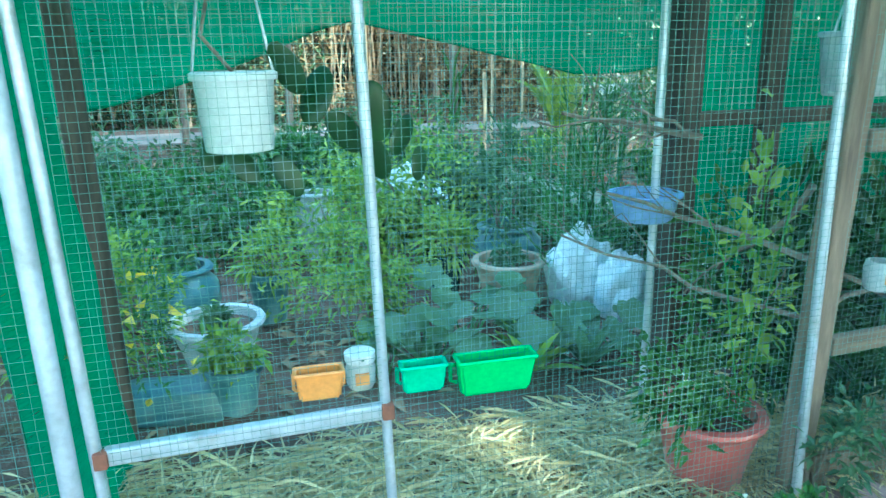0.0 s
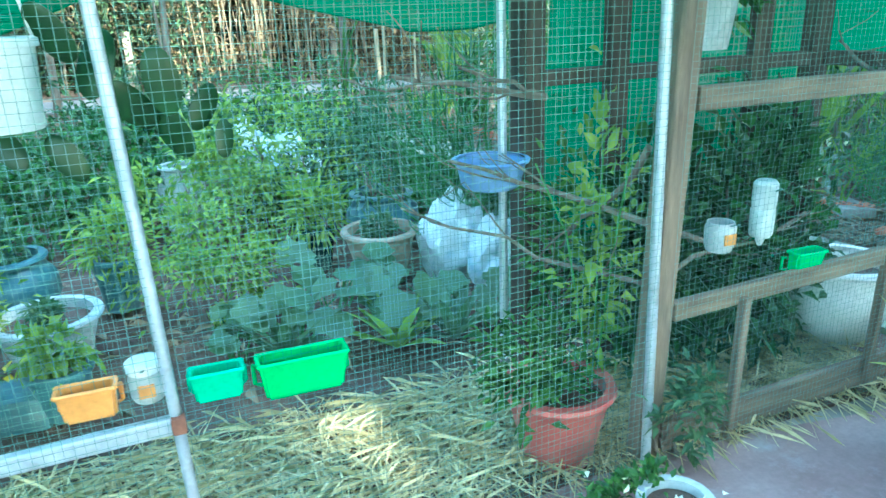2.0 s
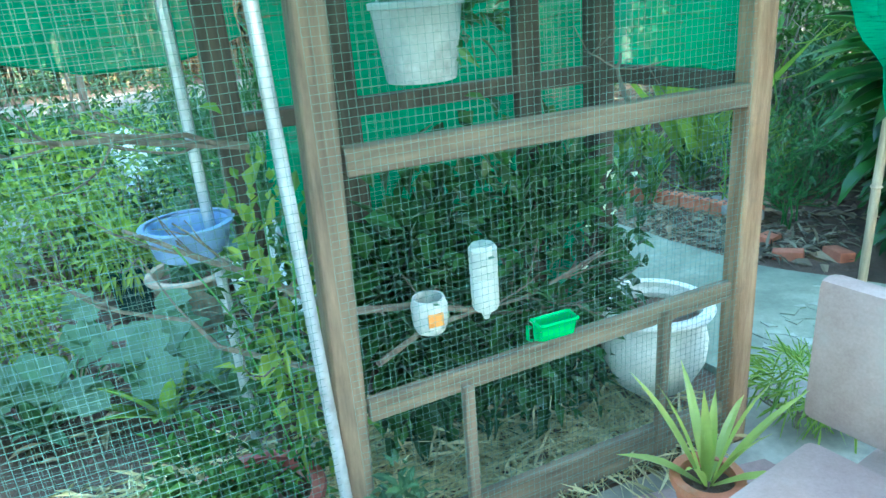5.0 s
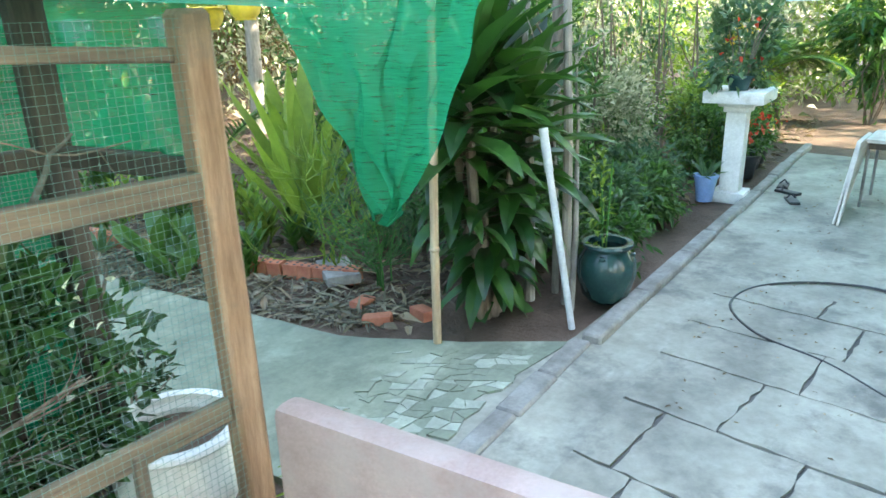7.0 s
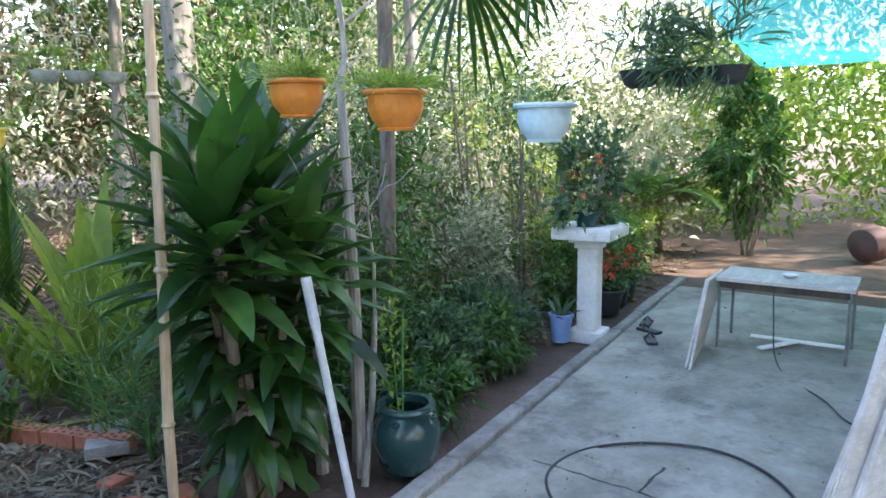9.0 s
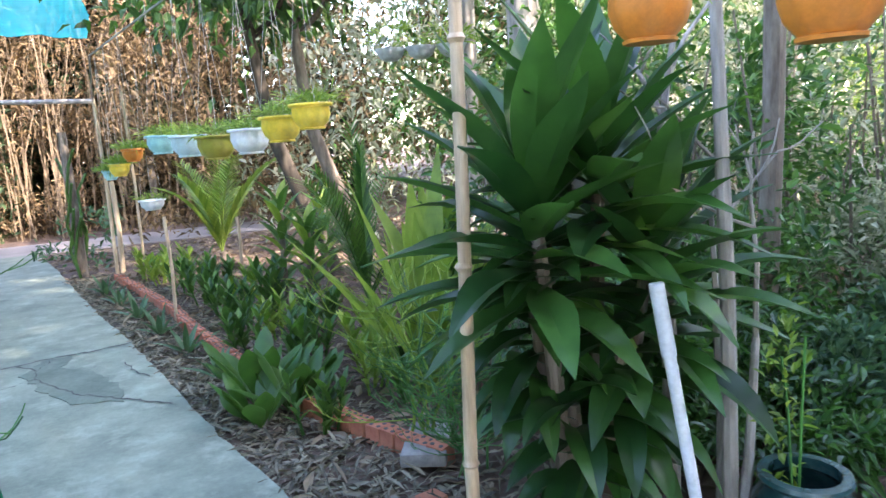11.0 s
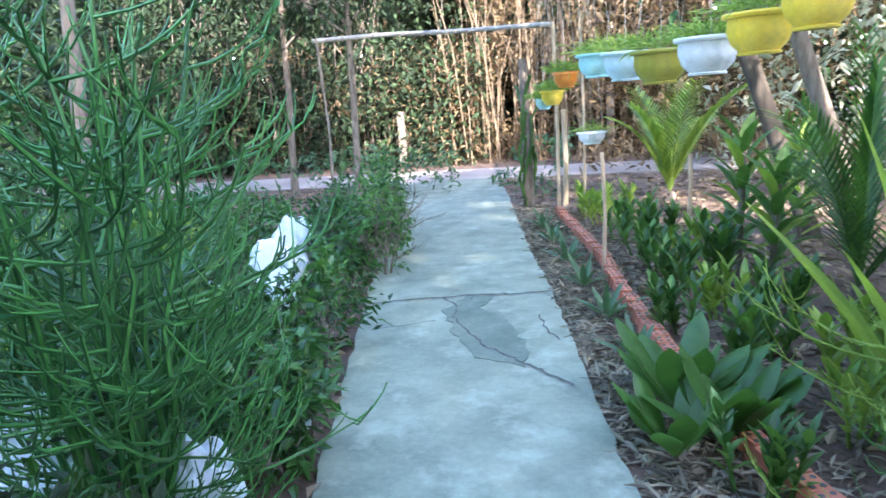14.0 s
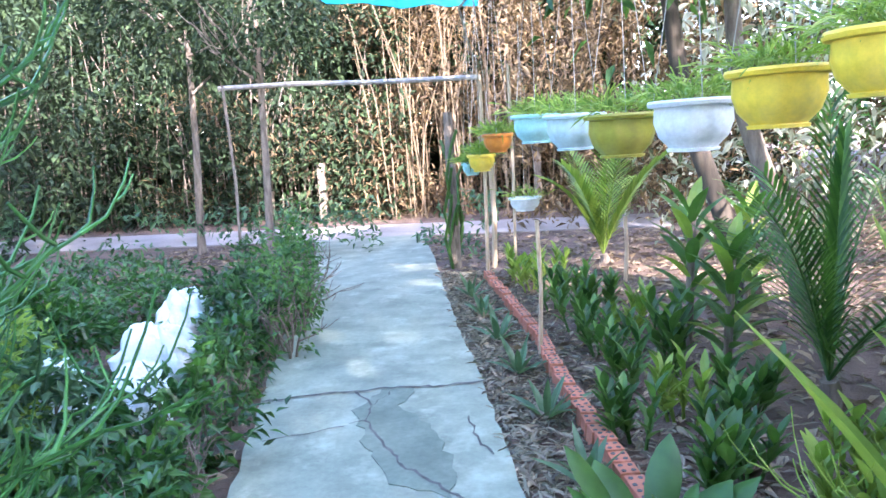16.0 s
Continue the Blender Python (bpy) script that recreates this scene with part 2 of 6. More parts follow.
M = dict(
    soil=solid("soil", (0.07, 0.045, 0.032), (0.17, 0.11, 0.08), 2.5, 0.95, bumps=1.0, fine=35, dist=0.02, dirt=(0.05, 0.035, 0.025)),
    concrete=solid("concrete", (0.14, 0.163, 0.122), (0.265, 0.297, 0.224), 3.0, 0.75, bumps=0.7, fine=30, dirt=(0.345, 0.378, 0.295), stretch=(1.0, 1.0, 1)),
    patch=solid("patch_concrete", (0.085, 0.11, 0.082), (0.175, 0.21, 0.158), 4.0, 0.7, bumps=0.5, fine=30),
    lime=solid("lime_mortar", (0.22, 0.245, 0.2), (0.4, 0.43, 0.36), 6.0, 0.85, bumps=0.6, fine=40),
    patio=solid("patio_concrete", (0.15, 0.145, 0.12), (0.37, 0.355, 0.295), 2.3, 0.75, bumps=0.6, fine=26, dirt=(0.085, 0.085, 0.08)),
    red_floor=solid("red_floor", (0.2, 0.12, 0.11), (0.33, 0.24, 0.22), 2.0, 0.7, bumps=0.4, fine=40, dirt=(0.3, 0.29, 0.28)),
    kerb=solid("kerb", (0.15, 0.14, 0.125), (0.3, 0.29, 0.27), 5, 0.85, bumps=0.7, fine=40),
    joint=solid("joint", (0.045, 0.045, 0.042), (0.13, 0.125, 0.115), 9, 0.95),
    wood=solid("weathered_wood", (0.11, 0.082, 0.058), (0.27, 0.2, 0.14), 6, 0.8, bumps=0.6, fine=40, stretch=(6, 6, 0.6)),
    wood_h=solid("weathered_rail", (0.1, 0.078, 0.055), (0.25, 0.19, 0.13), 6, 0.8, bumps=0.6, fine=40, stretch=(0.6, 6, 6)),
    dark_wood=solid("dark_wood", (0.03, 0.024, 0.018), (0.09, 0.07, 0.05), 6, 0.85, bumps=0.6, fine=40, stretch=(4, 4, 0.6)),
    galv=solid("galvanised", (0.42, 0.46, 0.5), (0.62, 0.66, 0.7), 7, 0.4, 0.55, 0.15, 50, dirt=(0.3, 0.28, 0.25)),
    wire=solid("mesh_wire", (0.1, 0.22, 0.185), (0.2, 0.34, 0.29), 4, 0.5, 0.2, 0.1),
    rust=solid("rust", (0.14, 0.05, 0.03), (0.25, 0.1, 0.06), 20, 0.9),
    straw=leafy("straw", (0.36, 0.3, 0.17), (0.7, 0.62, 0.42), 0.7, 0.15),
    litter_pale=leafy("pale_litter", (0.07, 0.06, 0.048), (0.3, 0.265, 0.21), 0.8, 0.1),
    litter=leafy("leaf_litter", (0.1, 0.07, 0.05), (0.34, 0.26, 0.19), 0.8, 0.1),
    gnet=netting("green_net", (0.0, 0.21, 0.095), 0.82, 120.0, 2, 0.2),
    tnet=netting("teal_net", (0.02, 0.42, 0.4), 0.84, 30.0, 1, 0.07),
    leaf=leafy("leaf", (0.02, 0.075, 0.02), (0.1, 0.22, 0.05)),
    leaf_blue=leafy("leaf_bluish", (0.03, 0.09, 0.05), (0.11, 0.2, 0.11)),
    leaf_dark=leafy("leaf_dark", (0.02, 0.075, 0.02), (0.07, 0.18, 0.04), 0.3, 0.35),
    leaf_deep=leafy("leaf_deep_green", (0.01, 0.045, 0.014), (0.045, 0.135, 0.03), 0.32, 0.3),
    # near-black copy of the leaf: the shade among trees is in its colour
    leaf_shaded=leafy("leaf_shaded_copy", (0.008, 0.022, 0.008), (0.032, 0.062, 0.02), 0.85, 0.1),
    leaf_lime=leafy("leaf_lime", (0.1, 0.2, 0.03), (0.3, 0.4, 0.09), 0.45, 0.4),
    # whitish leaf copy: bleached sun highlights are put into the colour
    leaf_sunlit=leafy("leaf_sunlit", (0.12, 0.17, 0.08), (0.56, 0.56, 0.47), 0.5, 0.4, (1.3, 1.28, 1.05)),
    # brighter, warmer wood for the end post: sunlight mixed into its colour
    post_wood=solid("sunlit_post", (0.2, 0.11, 0.06), (0.42, 0.27, 0.17), 6, 0.8, bumps=0.8, fine=40, stretch=(6, 6, 0.6), dirt=(0.16, 0.12, 0.09)),
    tan_pot=solid("tan_pot", (0.2, 0.15, 0.1), (0.42, 0.33, 0.24), 7, 0.8, bumps=0.5, dirt=(0.1, 0.1, 0.08)),
    leaf_stripe=leafy("leaf_striped", (0.2, 0.3, 0.05), (0.5, 0.52, 0.2), 0.45, 0.35),
    dry=leafy("dry_leaf", (0.05, 0.032, 0.018), (0.28, 0.195, 0.115), 0.8, 0.25),
    twig=leafy("green_twig", (0.016, 0.085, 0.022), (0.075, 0.25, 0.055), 0.4, 0.12),
    bark=solid("bark", (0.1, 0.075, 0.055), (0.24, 0.2, 0.16), 9, 0.9, bumps=1.0, fine=30, stretch=(3, 3, 0.7)),
    grey_bark=solid("grey_bark", (0.2, 0.18, 0.16), (0.42, 0.39, 0.35), 7, 0.9, bumps=0.9, fine=30, stretch=(3, 3, 0.7)),
    bamboo=solid("bamboo", (0.34, 0.24, 0.15), (0.55, 0.43, 0.29), 8, 0.5, bumps=0.3, fine=40, stretch=(5, 5, 0.5)),
    dry_cane=solid("dry_cane", (0.08, 0.055, 0.033), (0.24, 0.18, 0.11), 3, 0.7, bumps=0.3, fine=40),
    pvc=solid("white_pipe", (0.46, 0.5, 0.53), (0.66, 0.69, 0.7), 6, 0.35, bumps=0.05, dirt=(0.45, 0.45, 0.42)),
    white=solid("white_plaster", (0.62, 0.62, 0.59), (0.8, 0.8, 0.78), 4, 0.6, bumps=0.2, dirt=(0.4, 0.39, 0.35)),
    granito=solid("pink_granito", (0.27, 0.17, 0.15), (0.44, 0.31, 0.27), 4, 0.45, bumps=0.1, fine=140, dirt=(0.36, 0.29, 0.26)),
    paint=solid("white_paint", (0.7, 0.7, 0.68), (0.82, 0.82, 0.8), 9, 0.5, bumps=0.1),
    terracotta=solid("terracotta", (0.36, 0.11, 0.055), (0.52, 0.2, 0.1), 6, 0.75, bumps=0.3, dirt=(0.45, 0.3, 0.2)),
    red_plastic=solid("red_plastic", (0.34, 0.07, 0.06), (0.46, 0.12, 0.1), 5, 0.45, bumps=0.1, dirt=(0.4, 0.22, 0.18)),
    brick=solid("brick", (0.34, 0.1, 0.06), (0.52, 0.2, 0.11), 9, 0.85, bumps=0.5, dirt=(0.2, 0.1, 0.07)),
    glaze=solid("teal_glaze", (0.008, 0.035, 0.036), (0.024, 0.075, 0.072), 5, 0.18, bumps=0.1, dirt=(0.08, 0.1, 0.09)),
    blue_glaze=solid("blue_glaze", (0.035, 0.115, 0.14), (0.085, 0.19, 0.21), 5, 0.35, bumps=0.1, dirt=(0.14, 0.17, 0.16)),
    grey_pot=solid("grey_pot", (0.32, 0.36, 0.36), (0.55, 0.58, 0.58), 7, 0.7, bumps=0.4, dirt=(0.2, 0.2, 0.18)),
    orange=solid("orange_plastic", (0.55, 0.17, 0.02), (0.68, 0.25, 0.04), 5, 0.4, bumps=0.08, dirt=(0.4, 0.16, 0.05)),
    yellow=solid("yellow_plastic", (0.72, 0.5, 0.03), (0.82, 0.62, 0.09), 5, 0.4, bumps=0.08, dirt=(0.55, 0.42, 0.12)),
    olive=solid("olive_plastic", (0.28, 0.26, 0.03), (0.4, 0.36, 0.06), 5, 0.4, bumps=0.08, dirt=(0.24, 0.2, 0.06)),
    ltblue=solid("pale_blue_plastic", (0.42, 0.6, 0.66), (0.55, 0.7, 0.74), 5, 0.4, bumps=0.08, dirt=(0.4, 0.5, 0.52)),
    cyan=solid("cyan_plastic", (0.3, 0.62, 0.64), (0.4, 0.7, 0.7), 5, 0.4, bumps=0.08, dirt=(0.3, 0.5, 0.5)),
    white_pl=solid("white_plastic", (0.66, 0.68, 0.68), (0.8, 0.82, 0.82), 5, 0.4, bumps=0.05, dirt=(0.5, 0.52, 0.5)),
    bottle_pl=solid("cloudy_plastic", (0.42, 0.47, 0.45), (0.58, 0.62, 0.6), 9, 0.3, bumps=0.05),
    green_pl=solid("green_plastic", (0.0, 0.42, 0.09), (0.01, 0.52, 0.14), 5, 0.4, bumps=0.05, dirt=(0.03, 0.34, 0.1)),
    mint_pl=solid("mint_plastic", (0.0, 0.42, 0.2), (0.02, 0.52, 0.28), 5, 0.4, bumps=0.05, dirt=(0.03, 0.34, 0.2)),
    tray_or=solid("orange_tray", (0.62, 0.24, 0.05), (0.72, 0.33, 0.09), 5, 0.4, bumps=0.05),
    blue_pl=solid("blue_plastic", (0.17, 0.3, 0.58), (0.26, 0.4, 0.68), 5, 0.4, bumps=0.05),
    black_pl=solid("black_plastic", (0.012, 0.016, 0.02), (0.03, 0.036, 0.04), 6, 0.5, bumps=0.1),
    cord=solid("cord", (0.24, 0.25, 0.22), (0.42, 0.42, 0.38), 20, 0.7),
    sack=solid("woven_sack", (0.55, 0.62, 0.66), (0.75, 0.8, 0.82), 6, 0.6, bumps=0.5, fine=60, dirt=(0.2, 0.4, 0.55)),
    red_flower=leafy("red_petal", (0.5, 0.03, 0.02), (0.7, 0.1, 0.06), 0.5, 0.3),
    white_flower=leafy("white_petal", (0.7, 0.72, 0.68), (0.85, 0.85, 0.82), 0.5, 0.3),
    yellow_flower=leafy("yellow_petal", (0.7, 0.5, 0.04), (0.85, 0.68, 0.15), 0.5, 0.3),
    ply=solid("pale_board", (0.42, 0.38, 0.33), (0.6, 0.56, 0.5), 4, 0.7, bumps=0.3, fine=30, stretch=(1, 6, 6), dirt=(0.33, 0.29, 0.25)),
    clay=solid("brown_clay", (0.09, 0.045, 0.04), (0.17, 0.09, 0.08), 5, 0.7, bumps=0.4),
    steel=solid("dull_steel", (0.16, 0.16, 0.16), (0.28, 0.28, 0.28), 9, 0.5, 0.6),
    hose=solid("black_hose", (0.012, 0.013, 0.015), (0.03, 0.03, 0.034), 9, 0.4),
    roof=solid("fibre_cement", (0.3, 0.31, 0.32), (0.45, 0.46, 0.47), 3, 0.85, bumps=0.3),
    road=solid("lane", (0.2, 0.17, 0.15), (0.34, 0.3, 0.27), 0.8, 0.9, bumps=0.5, fine=25),
)


# ---- mesh helpers ----
def link_mesh(name, bm, material, smooth=True):
    me = bpy.data.meshes.new(name)
    bm.normal_update()
    bm.to_mesh(me)
    bm.free()
    for m in material if isinstance(material, (list, tuple)) else [material]:
        me.materials.append(M[m])
    if smooth:
        me.shade_smooth()
        me.set_sharp_from_angle(angle=radians(38))
    return me


def part(name, bm, material, parent, label="", smooth=True):
    ob = new(name, link_mesh(name, bm, material, smooth))
    ob.parent = parent
    if label:
        tagged(ob, label)
    return ob


def thing(name, bm, material, label, category, group="", kind="", loc=(0, 0, 0), rz=0, smooth=True):
    """A thing that is a single mesh."""
    ob = new(name, link_mesh(name, bm, material, smooth))
    ob.matrix_basis = pose(*loc, 0, 0, rz)
    return tagged(ob, label, category, group, kind)


def base(name, label, category, loc=(0, 0, 0), rz=0, group="", kind=""):
    """An empty at the foot of a thing that is made of parts."""
    ob = new(name)
    ob.empty_display_size = 0.1
    ob.matrix_basis = pose(*loc, 0, 0, rz)
    return tagged(ob, label, category, group, kind)


def box(bm, centre, size, rot=(0, 0, 0), bevel=0.0):
    r = bmesh.ops.create_cube(bm, size=1, matrix=pose(*centre, *rot) @ Matrix.Diagonal((*size, 1)))
    if bevel:
        es = list({e for v in r["verts"] for e in v.link_edges})
        bmesh.ops.bevel(bm, geom=es, offset=bevel, segments=2, affect="EDGES", profile=0.6)
    return bm


def beam(bm, a, b, w, h, bevel=0.004):
    a, b = Vector(a), Vector(b)
    d = b - a
    q = d.to_track_quat("X", "Z").to_matrix().to_4x4()
    r = bmesh.ops.create_cube(bm, size=1, matrix=Matrix.Translation((a + b) / 2) @ q @ Matrix.Diagonal((d.length, w, h, 1)))
    if bevel:
        es = list({e for v in r["verts"] for e in v.link_edges})
        bmesh.ops.bevel(bm, geom=es, offset=bevel, segments=1, affect="EDGES")
    return bm


def tube(bm, pts, radii, seg=8, cap=True):
    """A round rod through the points."""
    pts = [Vector(p) for p in pts]
    if not isinstance(radii, (list, tuple)):
        radii = [radii] * len(pts)
    rings, side = [], None
    for i, p in enumerate(pts):
        d = (pts[min(i + 1, len(pts) - 1)] - pts[max(i - 1, 0)]).normalized()
        if side is None:
            side = d.orthogonal().normalized()
        side = (side - d * side.dot(d)).normalized()
        up = d.cross(side)
        rings.append([bm.verts.new(p + (side * math.cos(k * math.tau / seg) + up * math.sin(k * math.tau / seg)) * radii[i]) for k in range(seg)])
    for r0, r1 in zip(rings, rings[1:]):
        for k in range(seg):
            bm.faces.new((r0[k], r0[(k + 1) % seg], r1[(k + 1) % seg], r1[k]))
    if cap:
        bm.faces.new(rings[0][::-1])
        bm.faces.new(rings[-1])
    return bm


def lathe(bm, profile, seg=28, at=(0, 0, 0), flutes=0, depth=0.0, cap=True):
    """A turned body from (radius, height) pairs; flutes: soft lobes round it."""
    rings = []
    for r, z in profile:
        ring = []
        for k in range(seg):
            a = k * math.tau / seg
            rr = r * (1 + depth * (abs(math.cos(a * flutes / 2)) - 0.5)) if flutes else r
            ring.append(bm.verts.new((at[0] + rr * math.cos(a), at[1] + rr * math.sin(a), at[2] + z)))
        rings.append(ring)
    for r0, r1 in zip(rings, rings[1:]):
        for k in range(seg):
            bm.faces.new((r0[k], r0[(k + 1) % seg], r1[(k + 1) % seg], r1[k]))
    if cap:
        bm.faces.new(rings[0][::-1])
        bm.faces.new(rings[-1])
    return bm


def smooth_line(pts, n=8):
    """A soft curve through the points."""
    P = [Vector(p) for p in pts]
    P = [P[0] * 2 - P[1]] + P + [P[-1] * 2 - P[-2]]
    out = []
    for a, b, c, d in zip(P, P[1:], P[2:], P[3:]):
        for k in range(n):
            t = k / n
            out.append(0.5 * (2 * b + (c - a) * t + (2 * a - 5 * b + 4 * c - d) * t * t + (3 * b - a - 3 * c + d) * t ** 3))
    return out + [P[-2]]


def slab(bm, outline, z0, z1):
    """A flat plate with the given outline."""
    lo = [bm.verts.new((x, y, z0)) for x, y in outline]
    hi = [bm.verts.new((x, y, z1)) for x, y in outline]
    n = len(outline)
    bm.faces.new(lo[::-1])
    bm.faces.new(hi)
    for k in range(n):
        bm.faces.new((lo[k], lo[(k + 1) % n], hi[(k + 1) % n], hi[k]))
    bmesh.ops.recalc_face_normals(bm, faces=bm.faces)
    return bm


def mesh_from(name, verts, faces, material):
    me = bpy.data.meshes.new(name)
    me.from_pydata(verts.tolist() if hasattr(verts, "tolist") else verts, [], faces.tolist() if hasattr(faces, "tolist") else faces)
    me.materials.append(M[material])
    return me


def leaves(name, rng, pos, direc, length, width, material, fold=0.25):
    """Many small leaves in one mesh: each a folded kite from its stalk to its tip."""
    n = len(pos)
    d = direc / np.maximum(np.linalg.norm(direc, axis=1, keepdims=True), 1e-6)
    up = rng.normal(size=(n, 3)) * 0.5 + (0, 0, 1)
    s = np.cross(d, up)
    s /= np.maximum(np.linalg.norm(s, axis=1, keepdims=True), 1e-6)
    u = np.cross(s, d)
    L = np.broadcast_to(np.asarray(length, float), (n,))[:, None]
    W = np.broadcast_to(np.asarray(width, float), (n,))[:, None]
    v = np.empty((n, 6, 3))
    v[:, 0] = pos
    v[:, 1] = pos + d * L * 0.35 + s * W * 0.5 + u * W * fold
    v[:, 2] = pos + d * L * 0.4
    v[:, 3] = pos + d * L * 0.35 - s * W * 0.5 + u * W * fold
    v[:, 4] = pos + d * L * 0.72 + s * W * 0.34 + u * W * fold * 0.5 - np.array((0, 0, 1)) * L * 0.05
    v[:, 5] = pos + d * L - np.array((0, 0, 1)) * L * 0.18
    o = np.arange(n)[:, None] * 6
    f = np.concatenate([o + (0, 1, 2), o + (0, 2, 3), o + (1, 4, 2), o + (2, 4, 5), o + (2, 5, 3)])
    return mesh_from(name, v.reshape(-1, 3), f, material)


def sphere_dirs(rng, n):
    d = rng.normal(size=(n, 3))
    return d / np.linalg.norm(d, axis=1, keepdims=True)


def cloud(rng, n, centre, radii, clumps=14, tight=0.33, shell=0.55):
    """Leaf places gathered in clumps inside an ellipsoid, with gaps between the clumps."""
    c = sphere_dirs(rng, clumps) * (shell + (1 - shell) * rng.random((clumps, 1)))
    k = rng.integers(0, clumps, n)
    p = c[k] + rng.normal(size=(n, 3)) * tight * (0.5 + rng.random((clumps, 1)))[k] * 0.6
    return p * np.asarray(radii) + np.asarray(centre), p


def strap(bm, root, direc, length, width, droop, seg=6, fold=0.25, tip=0.05, base_w=0.35, wave=0.0, side=None):
    """One long leaf that arches over, folded along its midrib."""
    p, d = Vector(root), Vector(direc).normalized()
    s = Vector(side) if side else d.cross(Vector((0, 0, 1)))
    s = s.normalized() if s.length > 1e-4 else Vector((1, 0, 0))
    step, prev = length / seg, None
    for i in range(seg + 1):
        t = i / seg
        w = width * (base_w + (1 - base_w) * math.sin(min(1, t * 2.2) * math.pi / 2)) * (1 - max(0, (t - 0.45) / 0.55) ** 1.7 * (1 - tip))
        u = s.cross(d).normalized()
        off = u * w * fold * (0.4 + 0.6 * math.sin(t * math.pi)) + u * wave * math.sin(t * 9 + length * 40) * width
        row = [bm.verts.new(p + s * w / 2 + off), bm.verts.new(p), bm.verts.new(p - s * w / 2 + off)]
        if prev:
            bm.faces.new((prev[0], prev[1], row[1], row[0]))
            bm.faces.new((prev[1], prev[2], row[2], row[1]))
        prev = row
        p = p + d * step
        d = (d + Vector((0, 0, -1)) * droop * (0.3 + t) / seg).normalized()
    return bm


def branching(bm, rng, root, direc, length, radius, depth, spread=0.6, seg=5, tips=None, rise=0.1, shrink=0.68, kids=3, thin=0.58):
    """A limb that bends and forks; collects the tips."""
    p, d = Vector(root), Vector(direc).normalized()
    pts, n = [p.copy()], 4
    for _ in range(n):
        d = (d + Vector(rng.normal(size=3)) * 0.13 + Vector((0, 0, rise))).normalized()
        p = p + d * length / n
        pts.append(p.copy())
    tube(bm, pts, [radius * (1 - (1 - thin) * k / n) for k in range(n + 1)], seg, cap=depth == 0)
    if tips is not None:
        tips.append((p.copy(), d.copy()))
    if depth:
        for _ in range(kids):
            b = pts[int(rng.integers(2, n + 1))]
            dd = (d + Vector(rng.normal(size=3)) * spread).normalized()
            branching(bm, rng, b, dd, length * shrink * (0.8 + 0.4 * rng.random()), radius * thin, depth - 1, spread, seg, tips, rise, shrink, kids, thin)
    return bm
RNG = np.random.default_rng(7)


def kerb_y(x):
    return 1.66 + 0.125 * (x - 5.0)


# ---- ground, path, patio ----
bm = bmesh.new()
bmesh.ops.create_grid(bm, x_segments=2, y_segments=2, size=150)
bmesh.ops.translate(bm, verts=bm.verts, vec=(0, 0, -0.03))
thing("ground", bm, "soil", "brown garden soil with leaf litter under the trees", "ground", kind="structure")

PATH_R = [(4.45, 1.72), (4.05, 2.2), (3.79, 2.6), (3.65, 3.23), (3.49, 3.95), (3.33, 4.79), (3.1, 6.08), (2.8, 7.48), (2.6, 8.51), (2.2, 10.7), (1.75, 12.7)]
PATH_L = [(0.1, 12.5), (0.52, 11.2), (1.11, 8.84), (1.5, 7.13), (2.11, 4.76), (2.38, 3.64), (2.75, 2.65), (3.02, 1.75)]


def ragged(pts, step=0.12, wob=0.012, seed=3):
    r = random.Random(seed)
    out = []
    for (x0, y0), (x1, y1) in zip(pts, pts[1:]):
        n = max(1, int(math.hypot(x1 - x0, y1 - y0) / step))
        out += [(x0 + (x1 - x0) * k / n + r.uniform(-wob, wob), y0 + (y1 - y0) * k / n + r.uniform(-wob, wob)) for k in range(n)]
    return out + [pts[-1]]


bm = bmesh.new()
slab(bm, ragged(PATH_R) + ragged(PATH_L, seed=4), -0.12, 0.0)
thing("garden_path", bm, "concrete", "cracked grey concrete garden path with worn edges", "path", kind="structure", smooth=False)

bm = bmesh.new()
slab(bm, [(-5, -7), (9.9, -7), (9.7, kerb_y(9.7)), (4.5, 1.74), (3.0, 1.8), (2.74, 1.56), (-5, 1.585)], -0.12, -0.006)
thing("patio_floor", bm, "patio", "grey concrete patio with flagstones and dirt", "floor", kind="structure", smooth=False)

bm = bmesh.new()
slab(bm, ragged([(-3.0, 1.3), (-3, 0.35), (1.5, 0.4), (2.5, 0.7), (2.78, 1.2), (2.74, 1.44), (1.7, 1.56), (-3.0, 1.57)], 0.15, 0.02), -0.008, -0.001)
thing("floor_strip", bm, "red_floor", "faded red cement strip along the aviary", "floor", kind="structure", smooth=False)

bm = bmesh.new()
slab(bm, [(-14, 12.9), (0.1, 12.55), (1.75, 12.72), (5.5, 12.6), (5.5, 14.2), (-14, 14.6)], -0.1, -0.012)
thing("lane", bm, "road", "pale dusty lane crossing the end of the path", "lane", kind="structure", smooth=False)


# ---- aviary ----
def fy(x):
    """Front of the aviary, which turns away a little towards its open end."""
    return 1.46 + 0.05 * x


def by(x):
    """Back of the aviary, which runs a little askew."""
    return 2.3 - 0.08 * x


def mesh_panel(x0, x1, z0, z1, step, wire, y=0.0):
    """Woven wire: upright and level wires, a hair apart."""
    bm = bmesh.new()
    nx, nz = int((x1 - x0) / step), int((z1 - z0) / step)
    r = random.Random(int(x0 * 100) + nx)
    for i in range(nx + 1):
        x = x0 + i * step
        tube(bm, [(x, y, z0), (x + r.uniform(-.003, .003), y + r.uniform(-.004, .004), (z0 + z1) / 2), (x, y, z1)], wire, 4, False)
    for k in range(nz + 1):
        z = z0 + k * step
